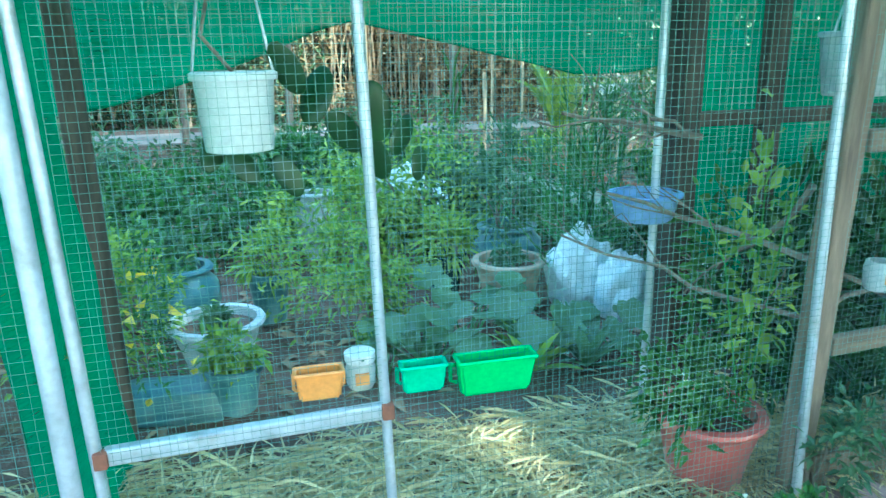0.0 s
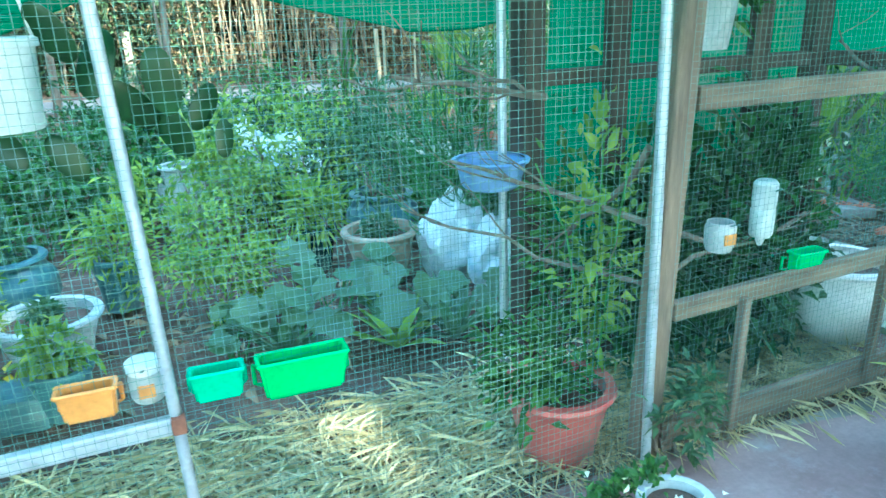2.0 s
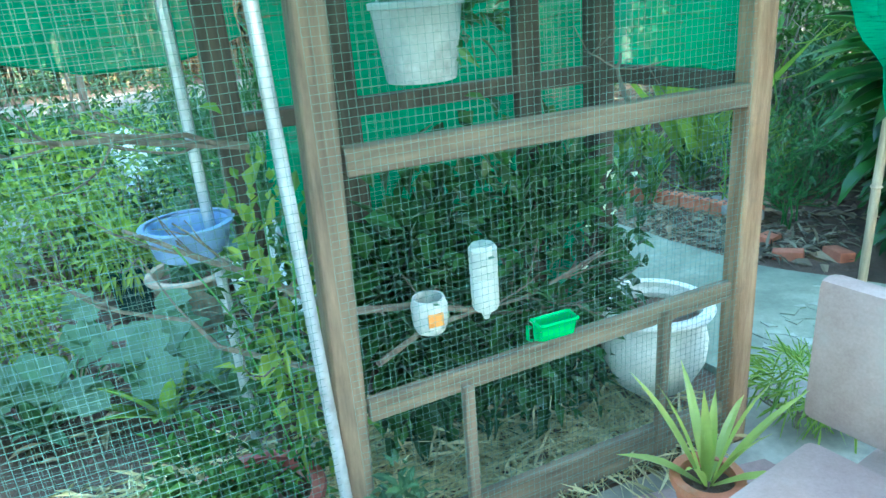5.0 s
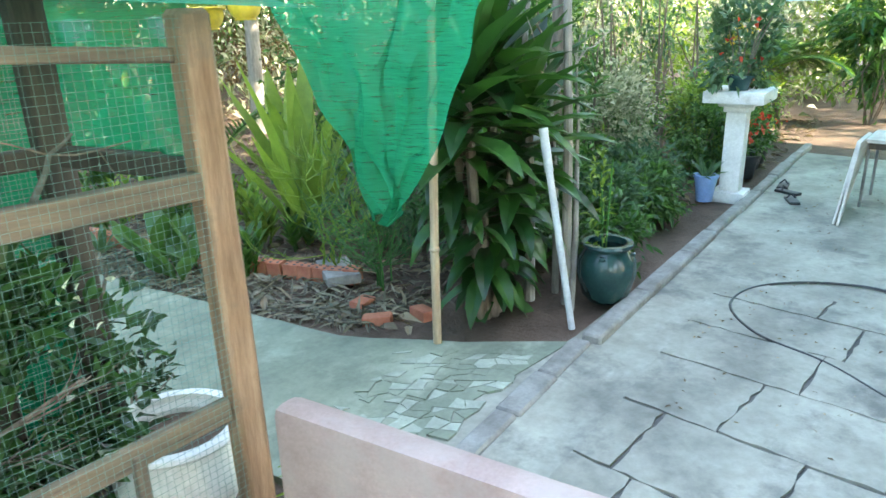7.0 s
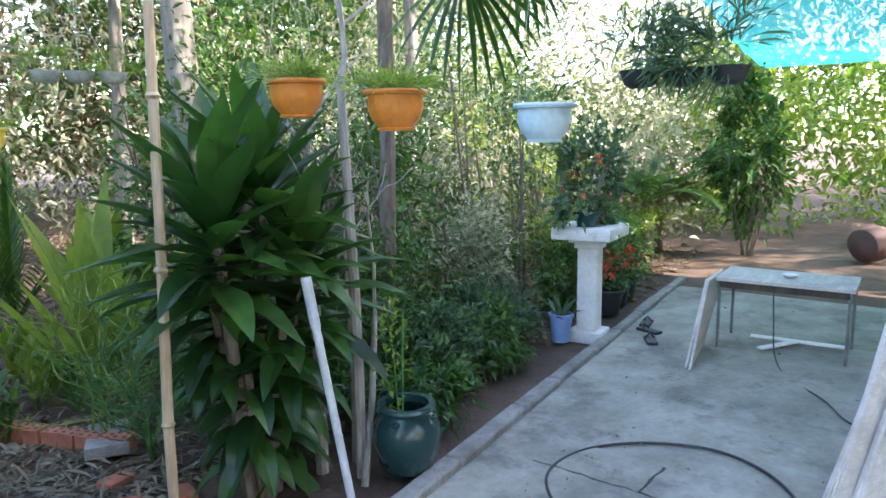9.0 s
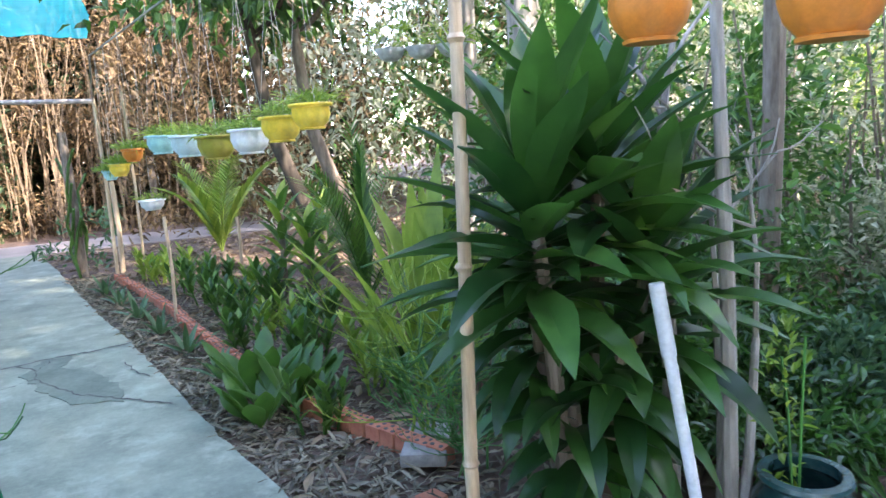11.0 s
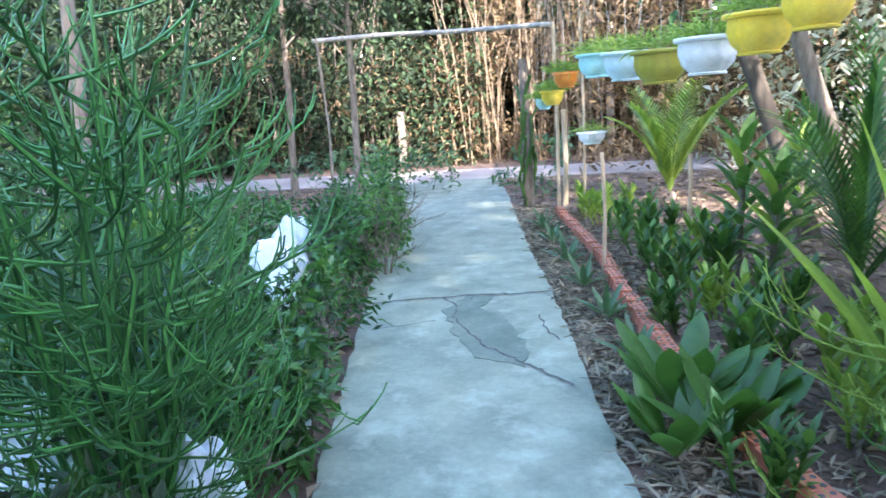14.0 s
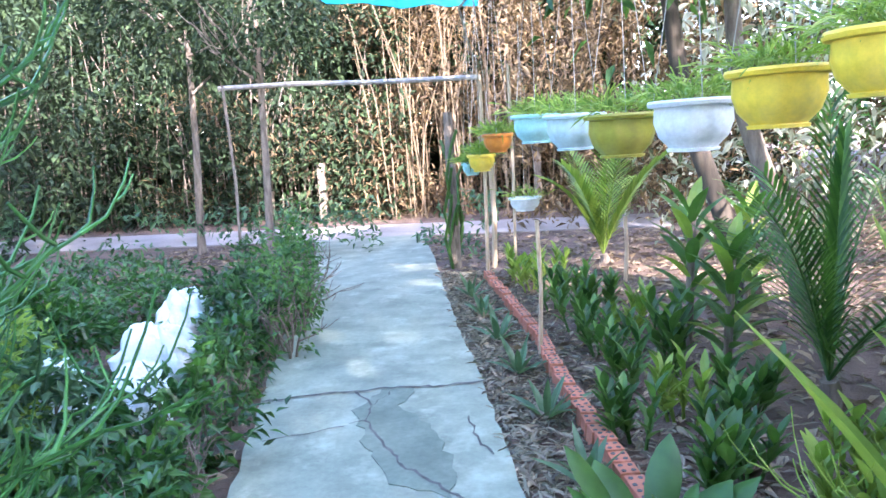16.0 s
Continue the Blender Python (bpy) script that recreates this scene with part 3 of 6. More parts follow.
        tube(bm, [(x0, y + wire, z), ((x0 + x1) / 2, y + wire + r.uniform(-.004, .004), z + r.uniform(-.003, .003)), (x1, y + wire, z)], wire, 4, False)
    return bm


aviary = base("aviary", "low wire-mesh aviary with weathered wooden posts and galvanised pipes", "aviary", (0, 0, 0))
bm = bmesh.new(); tube(bm, [(1.457, 1.53, -0.02), (1.41, 1.53, 1.75)], 0.015, 10); part("corner_pipe", bm, "galv", aviary, "galvanised corner pipe")
bm = bmesh.new(); beam(bm, (1.478, 1.582, -0.02), (1.535, 1.582, 1.75), 0.075, 0.075, 0.008); part("corner_post", bm, "wood", aviary, "weathered timber post")
bm = bmesh.new(); beam(bm, (2.72, 1.605, -0.02), (2.7, 1.605, 1.48), 0.075, 0.08, 0.012); part("end_post", bm, "post_wood", aviary, "rough timber post at the open end")
for name, a, b, w, h in (("top_rail", (1.56, fy(1.56) + 0.03, 1.108), (2.67, fy(2.67) + 0.0, 1.105), 0.04, 0.062),
                         ("middle_rail", (1.54, fy(1.54) + 0.03, 0.495), (2.67, fy(2.67) + 0.01, 0.53), 0.03, 0.06),
                         ("bottom_rail", (1.53, fy(1.53) + 0.03, 0.07), (2.67, fy(2.67) + 0.01, 0.09), 0.03, 0.11),
                         ("eave_rail", (1.57, fy(1.57) + 0.03, 1.45), (2.68, fy(2.68) + 0.03, 1.385), 0.035, 0.032),
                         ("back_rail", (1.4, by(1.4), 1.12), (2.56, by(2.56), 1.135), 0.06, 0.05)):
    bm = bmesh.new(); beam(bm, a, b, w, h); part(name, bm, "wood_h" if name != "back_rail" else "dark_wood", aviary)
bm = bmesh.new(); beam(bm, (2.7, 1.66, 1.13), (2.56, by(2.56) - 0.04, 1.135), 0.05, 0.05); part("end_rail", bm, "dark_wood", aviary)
for x, zt in ((1.79, 0.5), (2.42, 0.53)):
    bm = bmesh.new(); beam(bm, (x, fy(x) - 0.0, -0.01), (x + 0.005, fy(x) - 0.0, zt), 0.033, 0.028); part("stake", bm, "wood", aviary)
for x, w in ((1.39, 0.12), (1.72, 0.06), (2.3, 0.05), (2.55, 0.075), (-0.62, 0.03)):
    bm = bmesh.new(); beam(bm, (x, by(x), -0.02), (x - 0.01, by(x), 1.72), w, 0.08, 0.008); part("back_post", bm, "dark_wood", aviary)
bm = bmesh.new(); tube(bm, [(1.285, by(1.3) - 0.03, 0), (1.275, by(1.3) - 0.03, 1.72)], 0.016, 8); part("back_pipe", bm, "galv", aviary)
for x0, x1, z0, z1, st in ((0.2, 1.44, 0.0, 1.72, 0.0195), (1.5, 2.68, 0.02, 1.46, 0.018), (-3.0, -0.54, 0.0, 1.72, 0.026)):
    bm = mesh_panel(x0, x1, z0, z1, st, 0.0006 if x0 < 1.4 else 0.00048, -0.02)
    for v in bm.verts:
        v.co.y += fy(v.co.x)
    part("wire_mesh", bm, "wire", aviary, smooth=False)
bm = mesh_panel(-3.0, 2.54, 0.0, 1.6, 0.026, 0.0005)
for v in bm.verts:
    v.co.y += by(v.co.x) + 0.05
part("wire_mesh", bm, "wire", aviary, smooth=False)
bm = bmesh.new(); tube(bm, [(-0.517, fy(-0.5) - 0.01, -0.02), (-0.522, fy(-0.5) - 0.01, 1.75)], 0.022, 10); part("door_jamb", bm, "galv", aviary)

door = base("door_1", "closed galvanised pipe door covered with wire mesh", "door", (0, 0, 0), kind="structure")
for name, a, b, r_ in (("stile", (-0.452, fy(-0.45), 0.02), (-0.486, fy(-0.48), 1.75), 0.014), ("stile", (0.192, fy(0.19), -0.02), (0.15, fy(0.15), 1.75), 0.013)):
    bm = bmesh.new(); tube(bm, [a, b], r_, 10); part(name, bm, "galv", door)
bm = bmesh.new(); beam(bm, (-0.445, fy(-0.45), 0.53), (0.18, fy(0.18), 0.535), 0.028, 0.04); part("bottom_bar", bm, "galv", door)
for x, z in ((-0.45, 0.53), (0.182, 0.538)):
    bm = bmesh.new(); box(bm, (x, fy(x) - 0.012, z), (0.03, 0.028, 0.04), bevel=0.006); part("weld", bm, "rust", door, "rusty weld")
bm = mesh_panel(-0.445, 0.17, 0.0, 1.72, 0.0195, 0.0006, -0.02)
for v in bm.verts:
    v.co.y += fy(v.co.x)
part("wire_mesh", bm, "wire", door, smooth=False)


def net_sheet(name, p00, p10, p01, p11, mat, label, sag=0.0, hem=None, nu=40, nv=16, wob=0.02, seed=1, category="net"):
    """A cloth between four corners that sags and ripples, with a corded hem; hem: heights of its lower edge along it."""
    ob = base(name, label, category, (0, 0, 0))
    bm = bmesh.new()
    rows = []
    for j in range(nv + 1):
        row = []
        for i in range(nu + 1):
            u, v = i / nu, j / nv
            p = Vector(p00).lerp(Vector(p10), u).lerp(Vector(p01).lerp(Vector(p11), u), v)
            if hem:
                top = p00[2] + (p10[2] - p00[2]) * u
                p.z = top + (float(np.interp(p.x, [a for a, _ in hem], [c for _, c in hem])) - top) * v
            p.z -= sag * 4 * u * (1 - u) * (0.4 + 0.6 * math.sin(v * math.pi))
            k = noise.noise(Vector((u * 7, v * 3, seed * 9.1)))
            p += Vector((k, noise.noise(Vector((u * 9, v * 4, seed * 5.7))), k * 0.4)) * wob
            row.append(bm.verts.new(p))
        rows.append(row)
    for a, b in zip(rows, rows[1:]):
        for i in range(nu):
            bm.faces.new((a[i], a[i + 1], b[i + 1], b[i]))
    edge = [v.co.copy() for v in rows[-1]]
    part("cloth", bm, mat, ob)
    bm = bmesh.new(); tube(bm, edge, 0.004, 5); part("hem", bm, mat, ob)
    return ob


net_sheet("shade_net", (-3.0, by(-3) + 0.1, 1.75), (1.48, by(1.48) + 0.1, 1.75), (-3.0, by(-3) + 0.14, 1.15), (1.48, by(1.48) + 0.14, 1.33), "gnet", "green shade net curtain behind the aviary", hem=[(-3, 1.0), (-0.6, 1.2), (-0.15, 1.33), (0.22, 1.48), (0.6, 1.4), (1.05, 1.28), (1.3, 1.29), (1.5, 1.36)], wob=0.035, seed=2)
net_sheet("shade_net", (1.5, by(1.5) + 0.09, 1.75), (2.58, by(2.58) + 0.09, 1.7), (1.5, by(1.5) + 0.09, 0.6), (2.58, by(2.58) + 0.09, 0.2), "gnet", "green shade net curtain on the aviary's back", wob=0.05, seed=5)
net_sheet("shade_net", (-3.0, 1.24, 1.76), (2.92, 1.42, 1.475), (-3.0, by(-3) + 0.1, 1.8), (2.72, by(2.7) + 0.06, 1.62), "gnet", "green shade net laid over the aviary roof", sag=0.03, wob=0.03, seed=8)
net_sheet("shade_net", (-0.63, 1.5, 1.72), (-0.66, 2.3, 1.72), (-0.6, 1.5, 0.02), (-0.6, 2.3, 0.02), "gnet", "green shade net hung beside the aviary door", wob=0.05, seed=23, nu=16, nv=20)
net_sheet("shade_net", (2.72, 1.6, 1.54), (2.6, 2.16, 1.6), (2.72, 1.62, 1.16), (2.6, 2.14, 1.15), "gnet", "green shade net across the aviary's end", wob=0.03, seed=19, nu=14, nv=8)
net_sheet("shade_net", (2.9, 1.62, 1.53), (3.06, 1.1, 1.5), (3.05, 1.42, 0.97), (3.05, 1.36, 0.97), "gnet", "loose end of green net hanging in folds", wob=0.06, seed=15, nu=20)

# straw
n = 9000
p = np.column_stack([RNG.uniform(-0.9, 2.6, n), RNG.uniform(1.58, 2.2, n), RNG.uniform(0, 0.05, n)])
d = np.column_stack([RNG.normal(size=n), RNG.normal(size=n), RNG.normal(size=n) * 0.12])
ob = new("straw", leaves("straw", RNG, p, d, RNG.uniform(0.08, 0.28, n), RNG.uniform(0.003, 0.009, n), "straw", 0.1))
tagged(ob, "dry yellow straw bedding on the aviary floor", "straw", kind="stuff")
bm = bmesh.new(); slab(bm, [(-3, fy(-3)), (2.74, fy(2.74)), (2.58, by(2.58)), (-3, by(-3))], -0.05, -0.002)
thing("aviary_floor", bm, "soil", "trodden earth floor inside the aviary", "floor", kind="structure", smooth=False)


# ---- garden bed behind kerb ----
kerb = base("kerb", "low mortared kerb between patio and flower bed", "kerb", (0, 0, 0), kind="structure")
x = 4.5
r = random.Random(5)
while x < 9.6:
    L = r.uniform(0.5, 0.75)
    zk = r.uniform(-0.018, -0.006)
    a, b = (x, kerb_y(x) + 0.05, zk), (x + L - 0.006, kerb_y(x + L) + 0.05, zk)
    bm = bmesh.new(); beam(bm, a, b, 0.09 + r.uniform(-.012, .012), 0.09, 0.012)
    part("kerb_block", bm, "kerb", kerb)
    x += L

x = 3.3
while x < 4.45:
    L = min(r.uniform(0.3, 0.5), 4.49 - x)
    a, b = (x, 1.5 + 0.158 * (x - 3.3), -0.033), (x + L - 0.005, 1.5 + 0.158 * (x + L - 3.3), -0.033)
    bm = bmesh.new(); beam(bm, a, b, 0.1 + r.uniform(-.01, .01), 0.09, 0.01)
    part("kerb_block", bm, "kerb", kerb)
    x += L

# ---- house and shade roof over the patio ----
house = base("house", "low house with a fibre-cement eave and white columns", "house", (0, 0, 0))
bm = bmesh.new(); slab(bm, [(5.6, -0.16), (12.1, 0.34), (12.1, -7), (5.6, -7)], 2.28, 2.38); part("roof", bm, "roof", house, smooth=False)
bm = bmesh.new(); slab(bm, [(5.7, -3.3), (12.0, -2.8), (12.0, -3.0), (5.7, -3.5)], 0, 2.28); part("wall", bm, "white", house, smooth=False)
bm = bmesh.new(); box(bm, (11.4, -0.35, 1.14), (0.24, 0.24, 2.28), bevel=0.01); part("column", bm, "white", house, "white plastered column")
bm = bmesh.new(); box(bm, (11.5, -1.8, 0.4), (0.16, 2.7, 0.8), bevel=0.01); part("parapet", bm, "white", house)
net_sheet("shade_sail", (6.5, -0.0, 2.42), (13.3, 0.5, 2.42), (6.5, 1.36, 2.42), (13.3, 2.4, 2.42), "tnet", "teal shade net stretched above the patio", sag=0.1, wob=0.06, seed=11, nu=60)
net_sheet("shade_sail", (1.6, 3.2, 2.8), (3.15, 3.2, 2.8), (1.7, 8.5, 2.7), (3.0, 9.25, 2.7), "tnet", "teal shade net stretched above the path", sag=0.06, wob=0.08, seed=12, nu=40)


# ---- plants ----
def bush(loc, radii, n, size, mat, label, seed, stems=5, name="shrub", category="shrub", clumps=16, stem_mat="bark", slim=0.42, z0=0.0):
    rng = np.random.default_rng(seed)
    ob = base(name, label, category, loc)
    h = radii[2]
    for _ in range(stems):
        bm = bmesh.new()
        a = rng.random() * math.tau
        branching(bm, rng, (0.06 * math.cos(a), 0.06 * math.sin(a), -0.03), (math.cos(a) * 0.3, math.sin(a) * 0.3, 1), h * 0.75, 0.008 + h * 0.008, 2, 0.5, 4, kids=2)
        part("stem", bm, stem_mat, ob)
    p, q = cloud(rng, n, (0, 0, h + z0), radii, clumps)
    p[:, 2] = np.maximum(p[:, 2], 0.02)
    d = q + rng.normal(size=(n, 3)) * 0.8
    me = leaves("foliage", rng, p, d, size * rng.uniform(0.6, 1.3, n), size * slim * rng.uniform(0.7, 1.2, n), mat)
    lf = new("foliage", me); lf.parent = ob
    return ob


def pencil_bush(loc, h, seed, mat="twig", n=9, reach=0.8, arms=9, thick=0.0045):
    """Bare green stems with long arms that sweep out and turn upward, set with fine twigs."""
    rng = np.random.default_rng(seed)
    ob = base("pencil_bush", "dense leafless green pencil bush with thin forking twigs", "shrub", loc)

    def sweep(p, a, L, rise, r_, seg):
        d = Vector((math.cos(a), math.sin(a), 0))
        side = Vector((-math.sin(a), math.cos(a), 0)) * rng.normal() * 0.18
        pts = [p + (d * (t - 0.22 * t * t) + side * t * t) * L + Vector((0, 0, (0.12 * t + rise * t * t) * L)) for t in np.linspace(0, 1, 6)]
        return pts, [r_ * (1 - 0.45 * k / 5) for k in range(6)]

    for _ in range(n):
        bm = bmesh.new()
        a = rng.random() * math.tau
        out, top = reach * rng.uniform(0.1, 0.55), h * rng.uniform(0.6, 1.0)
        stem = [Vector((math.cos(a) * (0.04 + out * t), math.sin(a) * (0.04 + out * t), -0.02 + top * t)) + Vector((*rng.normal(size=2), 0)) * 0.025 for t in np.linspace(0, 1, 7)]
        tube(bm, stem, [thick * (2.4 - 0.22 * k) for k in range(7)], 6)
        for _ in range(arms):
            t = rng.uniform(0.15, 1.0) * 5.99
            p = stem[int(t)].lerp(stem[int(t) + 1], t % 1)
            room = max(0.12, reach - math.hypot(p.x, p.y) * 0.6)
            a1 = a + rng.normal() * 1.5
            arm, rr = sweep(p, a1, room * rng.uniform(0.5, 1.1), rng.uniform(-0.05, 0.6), thick * rng.uniform(1.0, 1.5), 5)
            tube(bm, arm, rr, 5)
            for k in range(5):
                q = arm[1 + k % 5].lerp(arm[min(5, 2 + k % 5)], rng.random())
                a2 = a1 + rng.choice((-1, 1)) * rng.uniform(0.3, 1.1)
                tw, r2 = sweep(q, a2, rng.uniform(0.07, 0.2), rng.uniform(0.2, 1.1), thick * 0.75, 4)
                tube(bm, tw[::2] + [tw[5]], r2[::2] + [r2[5]], 4)
                if rng.random() < 0.6:
                    s3, r3 = sweep(tw[3], a2 + rng.normal() * 0.9, rng.uniform(0.05, 0.12), rng.uniform(0.2, 1.2), thick * 0.6, 4)
                    tube(bm, s3[::2] + [s3[5]], r3[::2] + [r3[5]], 4)
        part("branch", bm, mat, ob)
    return ob


def shell(profile, t=0.012):
    """An open vessel: out along the profile, over the rim and down inside."""
    inner = [(max(r - t, 0.004), z) for r, z in profile[::-1]]
    inner[-1] = (inner[-1][0], profile[0][1] + t)
    return profile + inner


def pot(loc, r, h, mat, label, shape="flare", rim=True, soil=True, name="plant_pot", flutes=0, group=""):
    ob = base(name, label, "pot", loc, group=group)
    if shape == "flare":
        prof = [(r * 0.68, 0), (r * 0.8, h * 0.45), (r * 0.95, h * 0.88), (r * 0.96, h)]
    elif shape == "belly":
        prof = [(r * 0.55, 0), (r * 0.78, h * 0.12), (r, h * 0.5), (r * 0.96, h * 0.75), (r * 0.72, h * 0.93), (r * 0.74, h)]
    elif shape == "bowl":
        prof = [(r * 0.5, 0), (r * 0.72, h * 0.1), (r * 0.98, h * 0.4), (r * 1.02, h * 0.62), (r * 0.92, h * 0.85), (r * 0.9, h * 0.92), (r * 0.98, h)]
    else:
        prof = [(r * 0.5, 0), (r * 0.52, h * 0.07), (r * 0.84, h * 0.35), (r * 0.95, h * 0.85), (r * 0.97, h)]
    bm = bmesh.new(); lathe(bm, shell(prof), 36, flutes=flutes, depth=0.06 if flutes else 0)
    part("body", bm, mat, ob)
    top = prof[-1][0]
    if rim:
        bm = bmesh.new()
        lathe(bm, [(top - 0.004, h - 0.012), (top + r * 0.1, h - 0.01), (top + r * 0.13, h), (top + r * 0.1, h + 0.012), (top - 0.014, h + 0.012), (top - 0.016, h - 0.01)], 36, cap=False)
        part("rim", bm, mat, ob)
    if soil:
        bm = bmesh.new(); lathe(bm, [(top * 0.93, h * 0.8), (top * 0.9, h * 0.86), (0.01, h * 0.88)], 20)
        part("earth", bm, "soil", ob)
    return ob


def foliage(ob, rng, n, centre, radii, size, mat, slim=0.35, clumps=10, lift=0.5):
    p, q = cloud(rng, n, centre, radii, clumps)
    d = q + rng.normal(size=(n, 3)) * 0.7 + (0, 0, lift)
    lf = new("foliage", leaves("foliage", rng, p, d, size * rng.uniform(0.6, 1.3, n), size * slim * rng.uniform(0.7, 1.2, n), mat))
    lf.parent = ob
    return lf


def stalks(ob, rng, n, centre, spread, h, r, mat, name="stalk"):
    bm = bmesh.new()
    for _ in range(n):
        a, k = rng.random() * math.tau, rng.random() * spread
        x, y = centre[0] + math.cos(a) * k, centre[1] + math.sin(a) * k
        tx, ty = x + math.cos(a) * h * 0.35 * rng.random(), y + math.sin(a) * h * 0.35 * rng.random()
        tube(bm, [(x, y, centre[2]), ((x + tx) / 2, (y + ty) / 2, centre[2] + h * 0.55), (tx, ty, centre[2] + h * rng.uniform(0.7, 1))], r, 4, False)
    return part(name, bm, mat, ob)


def dracaena(loc, seed=1):
    rng = np.random.default_rng(seed)
    ob = base("dragon_tree", "bushy green dragon tree with long strap leaves", "plant", loc)
    heads = [(-0.16, -0.02, 1.2), (0.12, 0.04, 1.3), (0.0, 0.2, 1.16), (0.26, -0.02, 1.0), (-0.12, 0.08, 0.88), (0.1, -0.08, 0.72), (-0.06, -0.04, 0.55), (0.12, 0.04, 0.4)]
    for n, (hx, hy, hz) in enumerate(heads):
        bm = bmesh.new(); tube(bm, [(hx * 0.3, hy * 0.3, -0.03), (hx * 0.7, hy * 0.7, hz * 0.6), (hx, hy, hz)], [0.03, 0.026, 0.02], 7)
        part("stem", bm, "bark", ob)
        bm = bmesh.new()
        crown = n < 4
        for k in range(38 if crown else 30):
            a = k * 2.4 + rng.random() * 0.5
            t = k / (37 if crown else 29)
            zz = hz - 0.4 * (1 - t) + 0.05
            el = -0.3 + 1.75 * t ** 1.2 if crown else -0.55 + 1.3 * t ** 1.5
            d = (math.cos(a) * math.cos(el * 0.8), math.sin(a) * math.cos(el * 0.8), math.sin(el * 0.8))
            size = rng.uniform(0.4, 0.52) + 0.08 * t if crown else rng.uniform(0.26, 0.38)
            strap(bm, (hx, hy, zz), d, size, rng.uniform(0.1, 0.14) if crown else rng.uniform(0.08, 0.11), rng.uniform(0.4, 1.2) * (1.3 - 0.9 * t) if crown else rng.uniform(1.2, 2.2), 7, 0.22, 0.02, 0.4, 0.04)
        # back head takes the lighter leaf: its backlight is put into the colour
        part("leaf_head", bm, "leaf" if hy > 0.09 else "leaf_deep", ob)
    return ob


def rosette(loc, n, length, width, mat, label, seed, droop=0.9, lean=1.0, name="strap_plant", up=0.5, category="plant"):
    rng = np.random.default_rng(seed)
    ob = base(name, label, category, loc)
    for k in range(n):
        bm = bmesh.new()
        a = k * 2.4 + rng.random() * 0.6
        t = k / max(1, n - 1)
        el = (up * (0.3 + t) if up < 1.1 else up * (0.72 + 0.4 * t)) + 0.2 * rng.random()
        strap(bm, (0.01 * math.cos(a), 0.01 * math.sin(a), 0), (math.cos(a) * math.cos(el) * lean, math.sin(a) * math.cos(el) * lean, math.sin(el)), length * rng.uniform(0.7, 1.15), width * rng.uniform(0.8, 1.15), droop * rng.uniform(0.6, 1.3), 6, 0.2, 0.03, 0.3, 0.02)
        part("leaf", bm, mat, ob)
    return ob


def spoon_plant(loc, n, length, width, mat, seed):
    rng = np.random.default_rng(seed)
    ob = base("broad_leaf_plant", "glossy green plant with upright rounded leaves beside the bricks", "plant", loc)
    for k in range(n):
        bm = bmesh.new()
        a, el = k * 2.4 + rng.random() * 0.6, rng.uniform(0.75, 1.4)
        L, W = length * rng.uniform(0.7, 1.15), width * rng.uniform(0.8, 1.15)
        p, d = Vector((0.03 * math.cos(a), 0.03 * math.sin(a), 0)), Vector((math.cos(a) * math.cos(el), math.sin(a) * math.cos(el), math.sin(el)))
        s = Vector((-math.sin(a), math.cos(a), 0))
        prev = None
        for t in np.linspace(0, 1, 10):
            w = W * max(0.14 if t < 0.5 else 0.05, math.sin(math.pi * min(1, t) ** 1.5) ** 0.75)
            u = d.cross(s)
            wob = 0.05 * math.sin(t * 11 + k)
            row = [bm.verts.new(p + s * w * e - u * w * (0.5 * e * e - wob * e)) for e in (-0.5, -0.25, 0, 0.25, 0.5)]
            if prev:
                for q in range(4):
                    bm.faces.new((prev[q], prev[q + 1], row[q + 1], row[q]))
            prev = row
            p = p + d * L / 9
            d = (d + Vector((math.cos(a), math.sin(a), -0.4)) * 0.07 * (0.3 + t)).normalized()
        part("leaf", bm, mat, ob)
    return ob


def gourd_plant(loc, n, size, spread, h, mat, seed):
    """Broad, nearly round leaves held flat on thin stalks."""
    rng = np.random.default_rng(seed)
    ob = base("gourd_plant", "low gourd plant with broad blue-green leaves behind the wire", "plant", loc, group="gourd plants")
    for _ in range(n):
        a, o = rng.random() * math.tau, spread * math.sqrt(rng.random())
        c = Vector((o * math.cos(a), o * math.sin(a), h * rng.uniform(0.5, 1.0)))
        nrm = Vector((rng.normal() * 0.35, rng.normal() * 0.35 - 0.35, 1)).normalized()
        u = nrm.cross(Vector((math.sin(a), math.cos(a), 0.1))).normalized()
        v = nrm.cross(u)
        R = size * rng.uniform(0.5, 0.95)
        bm = bmesh.new()
        mid = bm.verts.new(c - nrm * R * 0.12)
        ring = []
        for k in range(14):
            b = k * math.tau / 14
            rr = R * (0.55 if k == 0 else 1.0) * (1 + 0.12 * math.cos(5 * b)) * rng.uniform(0.93, 1.05)
            ring.append(bm.verts.new(c + (u * math.cos(b) + v * math.sin(b)) * rr - nrm * R * 0.1 * math.cos(2 * b)))
        for p, q in zip(ring, ring[1:] + ring[:1]):
            bm.faces.new((mid, p, q))
        part("leaf", bm, mat, ob)
        bm = bmesh.new(); tube(bm, [(c.x * 0.3, c.y * 0.3, -0.02), (c.x * 0.7, c.y * 0.7, c.z * 0.7), tuple(c - nrm * R * 0.12)], 0.004, 5); part("stalk", bm, "twig", ob)
    return ob


def clump_plant(loc, h, mat, seed):
    rng = np.random.default_rng(seed)
    ob = base("clump_plant", "upright clump of short leafy green shoots beside the bricks", "plant", loc, group="clumps beside the bricks")
    for _ in range(5):
        a, o, hh = rng.random() * math.tau, rng.uniform(0.02, 0.09), h * rng.uniform(0.6, 1.1)
